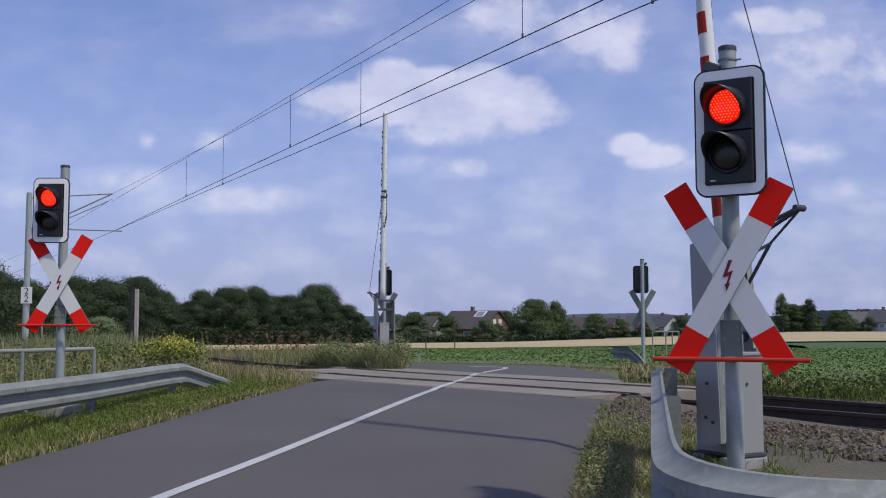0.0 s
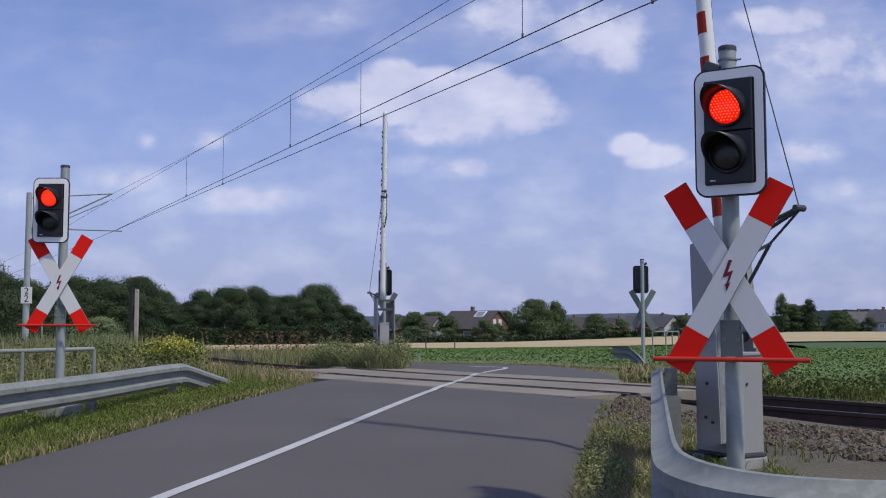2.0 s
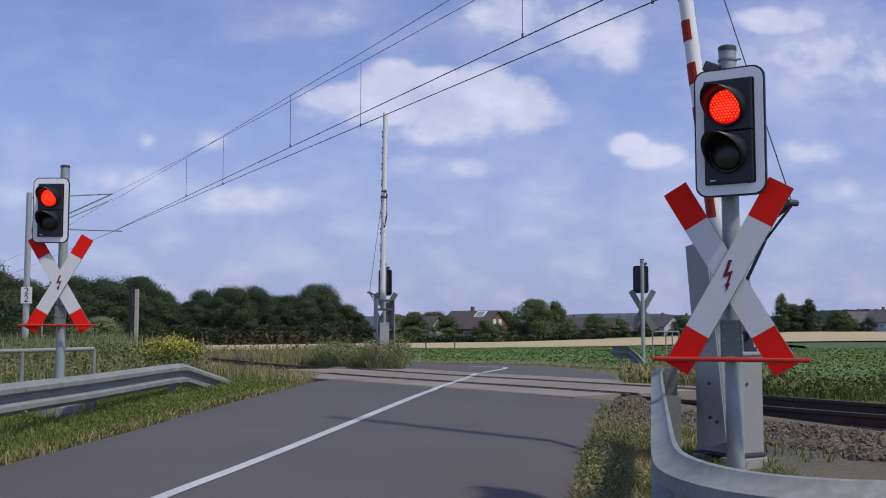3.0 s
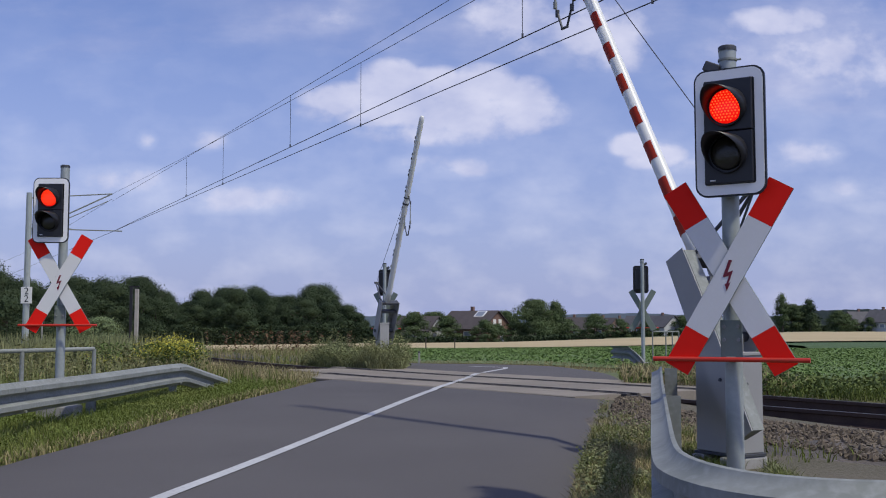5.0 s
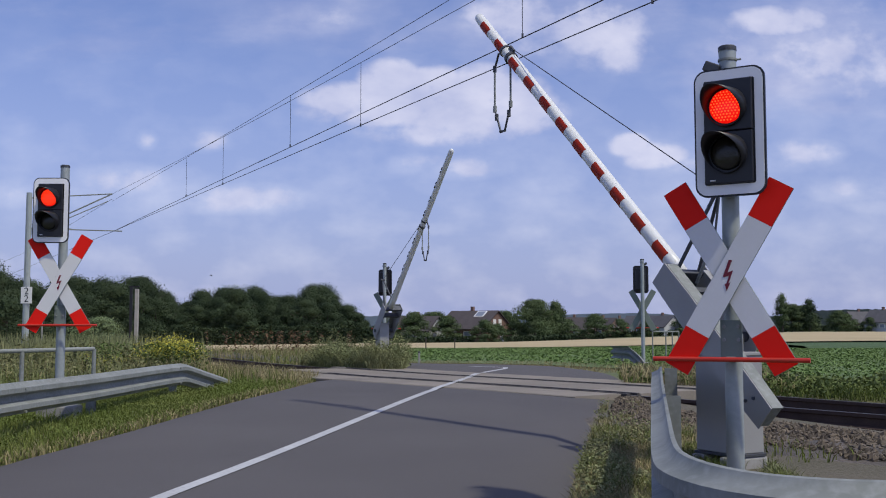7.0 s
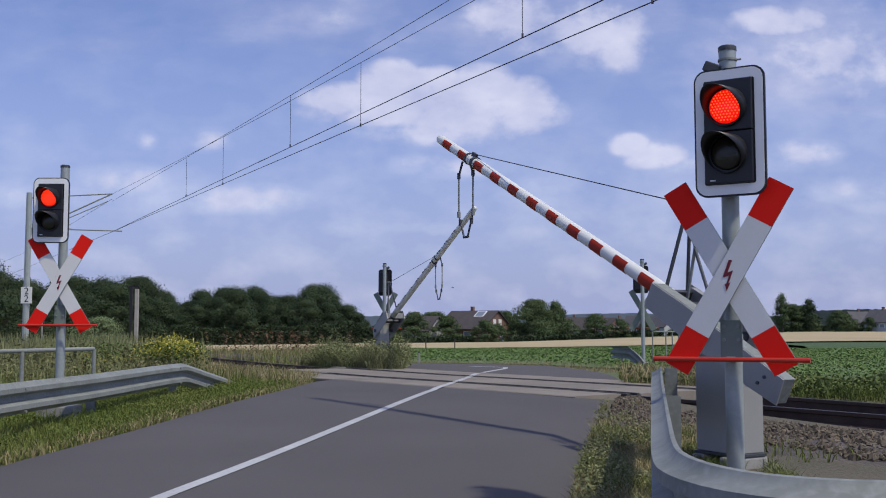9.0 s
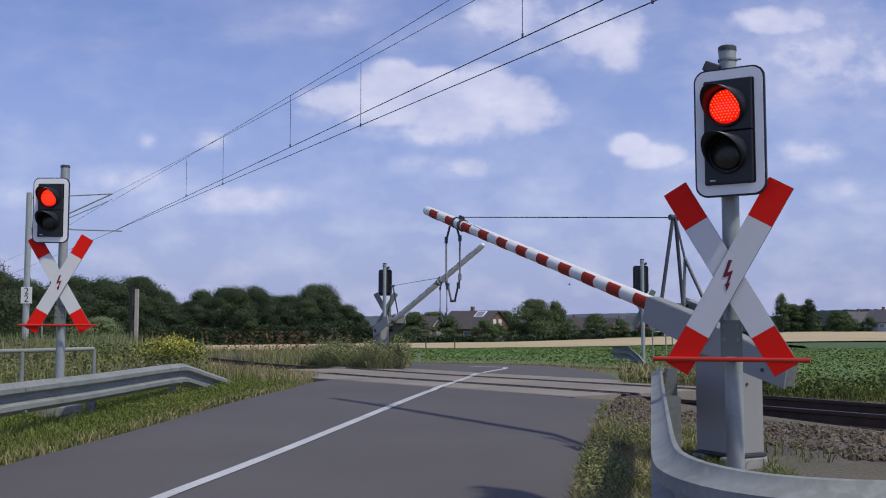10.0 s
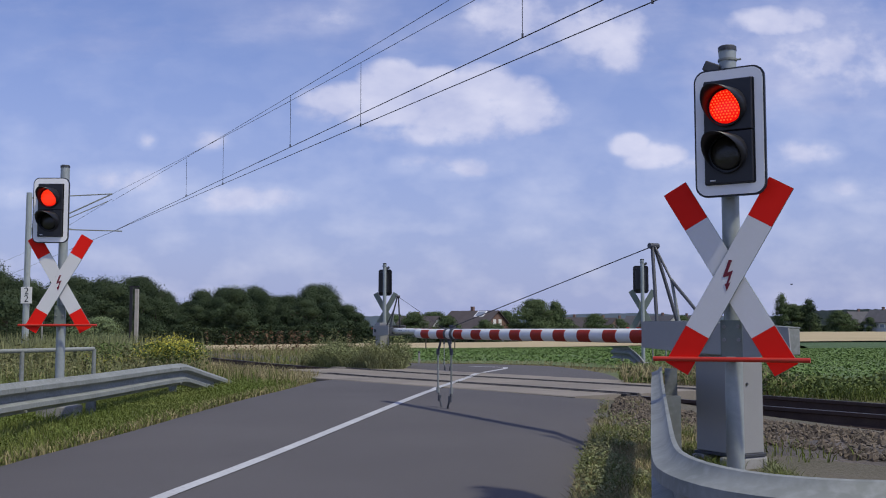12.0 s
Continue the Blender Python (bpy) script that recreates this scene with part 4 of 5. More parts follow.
blades("trackside_grass", scatter(420, 2.0, 5.0, 5.5, 9.5, lambda x, y: right_near(x, y) and noise.noise((x * 1.2, y * 1.2, 4)) > 0.25), 0.13, 0.006, GRASS, "green grass tufts beside the barrier cabinet", lean=0.8)
blades("trackside_grass", scatter(7000, 2.3, 5.0, 5.4, 7.9, lambda x, y: y < 6.7 + 0.35 * (x - 2.3) + 0.5 * noise.noise((x * 1.6, y * 1.6, 27))), 0.11, 0.005, GRASS, "green grass patch behind the bent crash barrier", lean=0.8)
blades("field_margin_grass", scatter(16000, 2.6, 22, 6, 29, lambda x, y: 1.7 < track_gap(x, y) < 4.6 and x > polyline_x(ROAD_RIGHT[:12], y) + 0.1, 0.8), 0.20, 0.005, GRASS, "grass margin between rails and field", lean=1.1)
blades("dry_margin_grass", scatter(2600, 2.8, 5.2, 15, 30, lambda x, y: 1.7 < track_gap(x, y) < 4.4 and x > polyline_x(ROAD_RIGHT[:12], y) + 0.1, 0.5), 0.34, 0.010, DRY, "dry grass at the foot of the far signal", lean=0.7)
blades("far_road_grass", scatter(6500, -6, 5, 22.5, 29.5, lambda x, y: y > np.interp(x, (-6, 0.6, 2.7, 3.3), (26.4, 25.95, 24.7, 22.3)) + 0.08 and track_gap(x, y) > 2.2), 0.07, 0.007, DRY, "pale grass along the far road edge", lean=0.8)


MARGIN = material("margin_weed_leaves", (0.105, 0.150, 0.040), (0.15, 0.175, 0.055), 0.75, scale=0.7, fine=4, bump=0, amount=0.5, col3=(0.06, 0.095, 0.024), per_island=0.35, spec=0.2)
VERGE = material("verge_weed_leaves", (0.135, 0.180, 0.042), (0.185, 0.205, 0.060), 0.8, scale=0.9, fine=4, bump=0, amount=0.5, col3=(0.075, 0.110, 0.026), per_island=0.3, spec=0.15)
BRAMBLE = material("bramble_leaves", (0.150, 0.155, 0.062), (0.205, 0.185, 0.088), 0.8, scale=0.5, fine=4, bump=0, amount=0.5, col3=(0.10, 0.115, 0.042), per_island=0.3, spec=0.2)


def brambles():
    pts = []
    for x, y in scatter(17000, -15, -4.6, 16, 29, lambda x, y: track_gap(x, y) < -3.4, 0.45):
        pts.append((x, y, height(x, y) + rng.uniform(0, 1) * (0.30 + 0.40 * max(0, noise.noise((x * 0.5, y * 0.5, 6)) + 0.3))))
    leaves("bramble_leaves", np.array(pts), 0.036, BRAMBLE, "dark low bramble and weeds along the railway", "weeds")


brambles()


def verge_weeds():
    """Low leafy plants in patches between the grass of the verge."""
    pts = []
    for x, y in scatter(9000, -7.5, -2.2, 7.8, 21, lambda x, y: left_side(x, y) and track_gap(x, y) < -2.0, 0.9):
        tall = 0.05 + 0.12 * max(0.0, noise.noise((x * 1.4, y * 1.1, 21)) + 0.15) * sstep(0.1, 0.9, polyline_x(ROAD_LEFT[:9], y) - x)
        pts += [(x + rng.normal(0, 0.04), y + rng.normal(0, 0.04), height(x, y) - 0.02 + rng.uniform(0.2, 1) * tall) for _ in range(4)]
    lie = rng.normal(0, 0.55, (len(pts), 3)) + np.array((0, 0, 1.0))
    leaves("verge_weeds", np.array(pts), 0.015, VERGE, "low leafy green weeds in the verge grass", "weeds", facing=lie)


verge_weeds()


def margin_weeds():
    pts = []
    for x, y in scatter(9000, 2.8, 20, 6, 27, lambda x, y: 1.75 < track_gap(x, y) < 4.8 and x > polyline_x(ROAD_RIGHT[:12], y) + 0.15, 0.7):
        tall = 0.10 + 0.30 * max(0.0, noise.noise((x * 0.9, y * 0.9, 14)) + 0.35)
        pts += [(x + rng.normal(0, 0.05), y + rng.normal(0, 0.05), height(x, y) - 0.02 + rng.uniform(0, 1) * tall) for _ in range(5)]
    leaves("margin_weeds", np.array(pts), 0.036, MARGIN, "leafy green weeds between rails and field", "weeds", up=0.6)


margin_weeds()


def shoulder_weeds():
    pts = []
    for x, y in scatter(1100, 0.7, 2.3, 6.5, 13.5, lambda x, y: right_verge(x, y) and x < polyline_x(ROAD_RIGHT[:9], y) + 0.75 and noise.noise((x * 2.2, y * 1.6, 12)) > 0.02):
        pts += [(x + rng.normal(0, 0.03), y + rng.normal(0, 0.03), height(x, y) + rng.uniform(0, 0.13)) for _ in range(3)]
    leaves("shoulder_weeds", np.array(pts), 0.014, WEED, "small green weeds on the road shoulder", "weeds", up=0.4)


shoulder_weeds()


def weed_bank():
    """A bank of tall weeds round the far barrier."""
    def top(x, y):
        return (0.46 + 0.60 * noise.noise((x * 1.3, y * 1.3, 2))) * (1 - 0.22 * sstep(-2.2, -1.9, x) * (1 - sstep(-1.5, -1.2, x))) * sstep(-3.9, -2.9, x) * (1 - 0.35 * sstep(-1.3, -0.8, x)) + 0.10
    spots = scatter(15000, -3.9, -0.85, 22.4, 25.6, lambda x, y: track_gap(x, y) > 1.5)
    for k in range(4):
        sub = np.array([p for p in spots if int((top(*p) - 0.12) * 5.2) == k])
        if len(sub):
            blades("tall_weed_stems", sub, 0.22 + 0.15 * k, 0.0045, WEED, "tall grey-green weeds round the barrier", lean=0.9, category="weeds")
    c = np.array([(x + rng.normal(0, 0.06), y, height(x, y) + rng.uniform(0.05, 1) ** 0.8 * top(x, y) * 0.95) for x, y in spots[:13000]])
    leaves("weed_leaves", c, 0.030, WEED, "grey-green weed leaves round the barrier", "weeds")


weed_bank()


def flower_bank():
    spots = scatter(900, -11.5, -5.0, 21.5, 30, lambda x, y: track_gap(x, y) < -3.2, 0.55)
    blades("goldenrod_stems", np.repeat(spots, 4, 0) + rng.normal(0, 0.08, (3600, 2)), 0.75, 0.014, WEED, "leafy green stems of wild flowers", lean=0.3, category="weeds")
    yellow = np.concatenate([rng.normal((-5.25, 20.2), (0.26, 0.30), (110, 2)), rng.normal((-6.6, 20.6), (0.16, 0.3), (26, 2)), rng.normal((-5.9, 20.4), (0.5, 0.4), (22, 2))])
    low = np.concatenate([np.array([(x + rng.normal(0, 0.12), y + rng.normal(0, 0.12), height(x, y) + rng.uniform(0, 0.62)) for _ in range(22)]) for x, y in yellow])
    leaves("goldenrod_leaves", low, 0.035, MARGIN, "green leaves of the yellow wild flowers", "weeds")
    c = np.concatenate([np.array([(x + rng.normal(0, 0.10), y + rng.normal(0, 0.10), height(x, y) + 0.56 - 0.35 * min(1.0, abs(x + 5.25) ** 2) + rng.normal(0, 0.10)) for _ in range(16)]) for x, y in yellow])
    leaves("yellow_blossoms", c, 0.024, YELLOW, "yellow wild flower heads", "flowers", up=1.2)
    dock = scatter(40, -9, -2.8, 24.5, 35, lambda x, y: track_gap(x, y) > 1.5, 0.4)
    c = np.concatenate([np.array([(x + rng.normal(0, 0.05), y + rng.normal(0, 0.05), height(x, y) + 0.25 + 0.6 * k / 14) for k in range(14)]) for x, y in dock])
    leaves("brown_dock", c, 0.05, BROWNWEED, "brown seeding dock along the railway", "weeds")


flower_bank()


def beet_rows():
    pts = []
    for x, y in scatter(26000, -2, 36, 13, 56, lambda x, y: track_gap(x, y) > 4.0 and not (x > 15.5 and y > 45.5) and y > 28.5 - 9 * sstep(2, 7, x) - 6 * sstep(7, 16, x)):
        x = round(x / 0.5) * 0.5 + rng.normal(0, 0.08)
        z = height(x, y)
        top = 0.055 + 0.02 * noise.noise((x * 0.4, y * 0.25, 5))
        for _ in range(6):
            pts.append((x + rng.normal(0, 0.13), y + rng.normal(0, 0.2), z + rng.uniform(0.45, 1.0) * top))
    lie = rng.normal(0, 0.42, (len(pts), 3)) + np.array((0, 0, 1.0))
    leaves("beet_leaves", np.array(pts), 0.046, BEET, "broad green leaves of the root crop", "crop", facing=lie)


beet_rows()


def ballast_stones():
    base = [(1, 0, 0), (-1, 0, 0), (0, 1, 0), (0, -1, 0), (0, 0, 1), (0, 0, -1)]
    tri = [(0, 2, 4), (2, 1, 4), (1, 3, 4), (3, 0, 4), (2, 0, 5), (1, 2, 5), (3, 1, 5), (0, 3, 5)]
    verts, faces = [], []
    spots = scatter(34000, 1.9, 10, 4.5, 15.5, lambda x, y: -4.4 + 0.5 * noise.noise((x, y, 1)) < track_gap(x, y) < 1.7 and not (abs(abs(track_gap(x, y)) - 0.75) < 0.12) and x > polyline_x(ROAD_RIGHT[:9], y) + 0.15
                    and (abs(track_gap(x, y)) > 0.75 or rng.uniform() < 0.4))
    for x, y in spots:
        g = track_gap(x, y)
        z = height(x, y) - 0.02 - dip(x, y) + rng.uniform(0, 0.035)
        s = 0.014 + 0.030 * rng.uniform() ** 1.6
        q = Euler(rng.uniform(0, 6.3, 3)).to_matrix()
        k = len(verts)
        for b in base:
            verts.append(q @ (Vector(b) * s * rng.uniform(0.6, 1.25)) + Vector((x, y, z)))
        faces += [tuple(k + i for i in t) for t in tri]
    tagged(raw("ballast_stones", verts, faces, STONE), "loose grey-brown ballast stones beside the rails", "ballast", kind="stuff")


ballast_stones()


def sleepers():
    first = thing("sleeper", "dark weathered timber railway sleeper in the ballast", "sleeper", group="sleepers of the track")
    part("timber", box(bmesh.new(), 0.26, 2.5, 0.16, pose(0, 0, 0), 0.012), TIMBER, first)
    for s in (-0.753, 0.753):
        part("rail_plate", box(bmesh.new(), 0.20, 0.30, 0.02, pose(0, s, 0.085), 0.004), RUST, first)
    lo = min(range(len(TRACK)), key=lambda i: (TRACK[i] - Vector((3.6, 14, 0))).length)
    for k in range(20):
        p, a = track_at(lo + 0.6 + k * 1.22)
        m = pose(p.x, p.y, height(p.x, p.y) - 0.245, 0, 0, math.degrees(a))
        if k == 0:
            first.matrix_basis = m
        else:
            copy_thing(first, m)


sleepers()


# ---- trees ----
LEAF = [material("foliage_dark", (0.034, 0.054, 0.027), (0.056, 0.076, 0.037), 0.9, scale=0.22, fine=2, bump=0, amount=0.5, per_island=0.12, spec=0.15),
        material("foliage_mid", (0.066, 0.096, 0.042), (0.100, 0.128, 0.058), 0.9, spec=0.1, scale=0.25, fine=2, bump=0, amount=0.5, per_island=0.18),
        material("foliage_light", (0.115, 0.165, 0.064), (0.14, 0.175, 0.075), 0.8, scale=0.3, fine=2, bump=0, amount=0.5, per_island=0.4)]
WOOD_LEAF = material("foliage_wood", (0.044, 0.066, 0.032), (0.064, 0.086, 0.042), 0.9, scale=0.2, fine=2, bump=0, amount=0.5, per_island=0.12, spec=0.15)
BARK = material("bark", (0.09, 0.075, 0.06), (0.06, 0.05, 0.04), 0.9, scale=4, fine=30, bump=0.5, amount=0.5)


def crown_points(h, w, seed, low, count, columnar):
    r = np.random.default_rng(seed)
    pts, lie = [], []
    n = 46
    for i in range(n):
        t = r.uniform(0, 1) ** 0.8
        z = h * (low + (0.93 - low) * t)
        reach = w * 0.5 * (math.sin(math.pi * min(1, 0.22 + 0.78 * t) ** 0.9) if not columnar else 0.6)
        a = r.uniform(0, 2 * math.pi)
        rr = reach * r.uniform(0.1, 1.0)
        c = np.array((rr * math.cos(a), rr * math.sin(a), z))
        br = np.array((w, w, h * 0.62)) * r.uniform(0.11, 0.20)
        d = r.normal(size=(count // n, 3))
        d /= np.linalg.norm(d, axis=1)[:, None]
        pts.append(c + d * br * r.uniform(0.35, 1.25, (count // n, 1)))
        lie.append(d + np.array((0, 0, 0.35)) + c * np.array((0.5 / w, 0.5 / w, 0)) + r.normal(0, 0.30, d.shape))
    p, q = np.concatenate(pts), np.concatenate(lie)
    keep = p[:, 2] > 0.06 * h
    return p[keep], q[keep]


def tree(name, label, h, w, mat, seed, m, low=0.16, count=2600, leaf=0.42, columnar=False, group="", category="tree"):
    t = thing(name, label, category, m, group)
    r = random.Random(seed)
    bm = rod(bmesh.new(), (0, 0, -0.5), (0.1, 0, h * 0.35), 0.028 * h, 0.018 * h, 8)
    rod(bm, (0.1, 0, h * 0.34), (0, 0.1, h * 0.8), 0.018 * h, 0.005 * h, 6)
    trunk = part("trunk", bm, BARK, t)
    for _ in range(5):
        a, z = r.uniform(0, 6.28), r.uniform(0.25, 0.6) * h
        part("limb", rod(bmesh.new(), (0, 0, z), (w * 0.32 * math.cos(a), w * 0.32 * math.sin(a), z + 0.18 * h), 0.010 * h, 0.004 * h, 5), BARK, trunk)
    c, lie = crown_points(h, w, seed, low, count, columnar)
    global rng
    keep, rng = rng, np.random.default_rng(seed + 50)
    crown = leaves("crown", c, leaf, mat, "", facing=lie)
    rng = keep
    crown.parent = t
    return t


def bearing(px_tan, d):
    """A place at distance d ahead in the direction x/y = px_tan."""
    return px_tan * d, d


TREE_KINDS = [tree("tree", "dark green broadleaf tree of the far wood", 11, 10.5, (LEAF[0], WOOD_LEAF)[k % 2], 11 + k, on_ground(*bearing(-0.405 + 0.032 * k, 222 + 5 * (k % 3)), -0.3, 40 * k), low=0.05, count=22000, leaf=0.16, group="trees of the wood") for k in range(6)]


def wood():
    r = random.Random(3)
    # the skyline of the wood: (x/y, tree height)
    skyline = [(-0.425, 12.5), (-0.40, 12), (-0.375, 11.8), (-0.355, 12.0), (-0.33, 12.3), (-0.31, 12.4), (-0.29, 12.0), (-0.27, 11.2), (-0.25, 8.6), (-0.232, 9.6), (-0.212, 11.4), (-0.195, 11.2), (-0.178, 9.4),
               (-0.16, 9.4), (-0.142, 9.8), (-0.125, 10.6), (-0.11, 9.5), (-0.098, 7.0), (-0.085, 5.6), (-0.07, 4.9)]
    for k, ob in enumerate(TREE_KINDS):
        u, h = skyline[k * 3]
        x, y = bearing(u, 226)
        s = h / 8.6
        ob.matrix_basis = on_ground(x, y, -0.3, 60 * k) @ Matrix.Diagonal((s, s, s, 1))
    for row, d in enumerate((214, 228, 240)):
        for k, (u, h) in enumerate(skyline):
            if row == 1 and k % 3 == 0 and k < 18:
                continue
            u2 = u + r.uniform(-0.008, 0.008) + 0.008 * (row - 1)
            h2 = h * r.uniform(0.86, 1.02) * (0.80, 0.97, 1.02)[row]
            x, y = bearing(u2, d + r.uniform(-4, 4))
            ob = copy_thing(TREE_KINDS[(k * 5 + row * 2) % 6], on_ground(x, y, -0.3, r.uniform(0, 360)))
            s = h2 / 8.6
            ob.scale = (s * r.uniform(0.95, 1.2), s * r.uniform(0.95, 1.2), s)


wood()
tree("tree", "tall pale-green airy tree above the wood", 14.6, 8.0, LEAF[2], 31, on_ground(*bearing(-0.203, 245), -0.3), low=0.4, count=2600, leaf=0.26)
tree("tree", "slim dark tree above the wood", 12.6, 5.0, LEAF[1], 32, on_ground(*bearing(-0.117, 245), -0.3), low=0.4, count=2400, leaf=0.26)
tree("tree", "large dark tree close to the railway", 7.2, 6.4, LEAF[0], 33, on_ground(*bearing(-0.447, 72), -0.3), low=0.06, count=26000, leaf=0.09)
tree("bush", "broad light-green bush beyond the railing", 2.3, 4.6, LEAF[2], 34, on_ground(*bearing(-0.328, 62), -0.3), low=0.05, count=9000, leaf=0.065, category="bush")
tree("bush", "dark green bush beyond the railing", 3.4, 6.0, LEAF[0], 35, on_ground(*bearing(-0.42, 60), -0.3), low=0.05, count=10000, leaf=0.075, category="bush")
tree("tree", "broad green tree beside the brick house", 9.8, 14.5, LEAF[1], 36, on_ground(*bearing(0.088, 232), -0.3, 20), low=0.02, count=22000, leaf=0.20)
tree("tree", "green tree beside the brick house", 9.0, 7.5, LEAF[1], 37, on_ground(*bearing(0.108, 236), -0.3, 20), low=0.04, count=8000, leaf=0.25)
mid = tree("tree", "dark green garden tree in front of the houses", 6.8, 8.8, LEAF[1], 38, on_ground(*bearing(-0.028, 220), -0.3), low=0.03, count=10000, leaf=0.19, group="garden trees")
for u, d, s in ((-0.055, 228, 0.85), (-0.045, 238, 1.0), (-0.012, 236, 1.05), (0.004, 226, 0.9), (0.040, 212, 0.72), (0.052, 214, 0.6), (0.022, 250, 1.12), (0.06, 262, 1.18), (-0.006, 250, 1.12),
                (0.120, 300, 0.9), (0.133, 330, 0.95), (0.146, 290, 1.05), (0.170, 330, 0.9), (0.196, 300, 0.75), (0.230, 330, 0.95), (0.255, 340, 0.9), (0.30, 330, 0.8),
                (0.335, 315, 1.25), (0.345, 318, 1.2), (0.352, 330, 0.9), (0.38, 300, 0.95), (0.388, 305, 0.8), (0.410, 330, 0.7), (0.43, 335, 0.75)):
    ob = copy_thing(mid, on_ground(*bearing(u, d), -0.3, 137 * d % 360))
    ob.scale = (s, s, s)
tree("tree", "tall thin tree by the far fields", 12.0, 6.5, LEAF[1], 41, on_ground(*bearing(0.326, 312), -0.3), low=0.15, count=3400, leaf=0.25)
tree("tree", "tall slim tree by the far fields", 10.2, 6.5, LEAF[0], 42, on_ground(*bearing(0.352, 312), -0.3), low=0.1, count=3600, leaf=0.25)


def hedge(u0, u1, d, h, mat, label):
    r = np.random.default_rng(int(abs(u0) * 1000) + 5)
    n = int(abs(u1 - u0) * d * 55 * max(1.6, h))
    u = r.uniform(u0, u1, n)
    dd = d + r.uniform(-1, 1, n)
    c = np.array([(a * b, b, height(a * b, b) - 0.1 + r.uniform(0, 1) * h * (0.8 + 0.35 * noise.noise((a * b * 0.3, 0, d)))) for a, b in zip(u, dd)])
    return tagged(leaves("hedge", c, 0.34, mat, ""), label, "hedge", kind="stuff")


hedge(-0.45, -0.05, 207, 4.6, LEAF[0], "dark undergrowth along the edge of the wood")
hedge(-0.06, 0.03, 213, 1.6, LEAF[0], "dark hedge in front of the houses")
hedge(0.06, 0.155, 216, 1.5, LEAF[0], "dark hedge along the wheat field")
hedge(0.10, 0.29, 330, 2.2, LEAF[0], "dark hedge before the distant village")
hedge(0.29, 0.47, 338, 2.4, LEAF[0], "dark hedge before the distant village")

# ---- houses ----
BRICK = material("red_brick_wall", (0.205, 0.122, 0.095), (0.17, 0.10, 0.08), 0.9, scale=0.6, fine=8, amount=0.4)
RENDER_WHITE = material("white_render_wall", (0.56, 0.56, 0.55), (0.50, 0.50, 0.48), 0.85, scale=0.6, fine=8, amount=0.3)
TILES = material("dark_roof_tiles", (0.090, 0.074, 0.070), (0.068, 0.056, 0.054), 0.8, scale=0.7, fine=6, amount=0.5)
GREYROOF = material("grey_roof_tiles", (0.105, 0.10, 0.105), (0.08, 0.076, 0.08), 0.8, scale=0.7, fine=6, amount=0.5)
GLASS = material("window_glass", (0.25, 0.28, 0.33), (0.2, 0.23, 0.28), 0.15, scale=1, fine=4, bump=0, amount=0.2)


def house(label, m, length, width, eave, ridge, wall, roof, windows=(), chimney=True):
    """A gabled house: x along the ridge, its gable end looks to +x, the front eave to -y."""
    hs = thing("house", label, "house", m, "houses of the village")
    l, w = length / 2, width / 2
    part("wall", ngon_prism(bmesh.new(), [(-w, -1.2), (w, -1.2), (w, eave), (0, ridge - 0.12), (-w, eave)], length, pose(l, 0, 0, 0, 0, 90)), wall, hs)
    slope = math.hypot(w + 0.5, (ridge - eave) * (w + 0.5) / w)
    ang = math.degrees(math.atan2(ridge - eave, w))
    for s in (-1, 1):
        part("roof_slope", box(bmesh.new(), length + 0.8, slope, 0.16, pose(0, s * (w + 0.5) / 2, ridge - (ridge - eave) / w * (w + 0.5) / 2 + 0.06, -s * ang, 0, 0), 0.02), roof, hs)
    if chimney:
        part("chimney", box(bmesh.new(), 0.7, 0.7, 1.6, pose(-0.8, 0.3, ridge + 0.25), 0.03), BRICK, hs)
    for side, a, z, ww, hh in windows:
        mm = pose(l + 0.03, a, z, 0, 0, 90) if side == "gable" else pose(a, -w - 0.03, z)
        if side == "roof":
            k = (ridge - z) / (ridge - eave) * w
            mm = pose(a, -k - 0.06, z + 0.16, ang, 0, 0) @ pose(0, 0, 0, -90, 0, 0)
        win = part("window", box(bmesh.new(), ww, 0.10, hh, mm, 0.02), WHITE, hs, "white framed window")
        part("pane", box(bmesh.new(), ww * 0.78, 0.04, hh * 0.78, mm @ pose(0, -0.05 if side != "gable" else -0.05, 0)), GLASS if side == "roof" else WHITE if ww < 1.3 else GLASS, win)
    return hs


hx, hy = bearing(0.0305, 234)
house("brown-roofed brick house with a white-windowed gable", on_ground(hx, hy, 0.25, -38), 12.5, 11, 2.9, 6.7, BRICK, TILES,
      [("gable", -1.2, 4.2, 1.1, 1.3), ("gable", 0.9, 4.2, 1.1, 1.3), ("gable", 1.6, 2.0, 1.3, 1.4), ("gable", 1.6, 0.6, 1.3, 1.2), ("roof", 2.5, 5.9, 2.6, 2.2), ("eave", -2, 1.5, 2.0, 1.5), ("eave", 2, 1.5, 2.0, 1.5)])
house("low grey-roofed house behind garden trees", on_ground(*bearing(-0.022, 232), 0.2, -30), 9, 8, 2.6, 5.6, RENDER_WHITE, TILES, [("gable", 0, 3.6, 1.2, 1.2)])
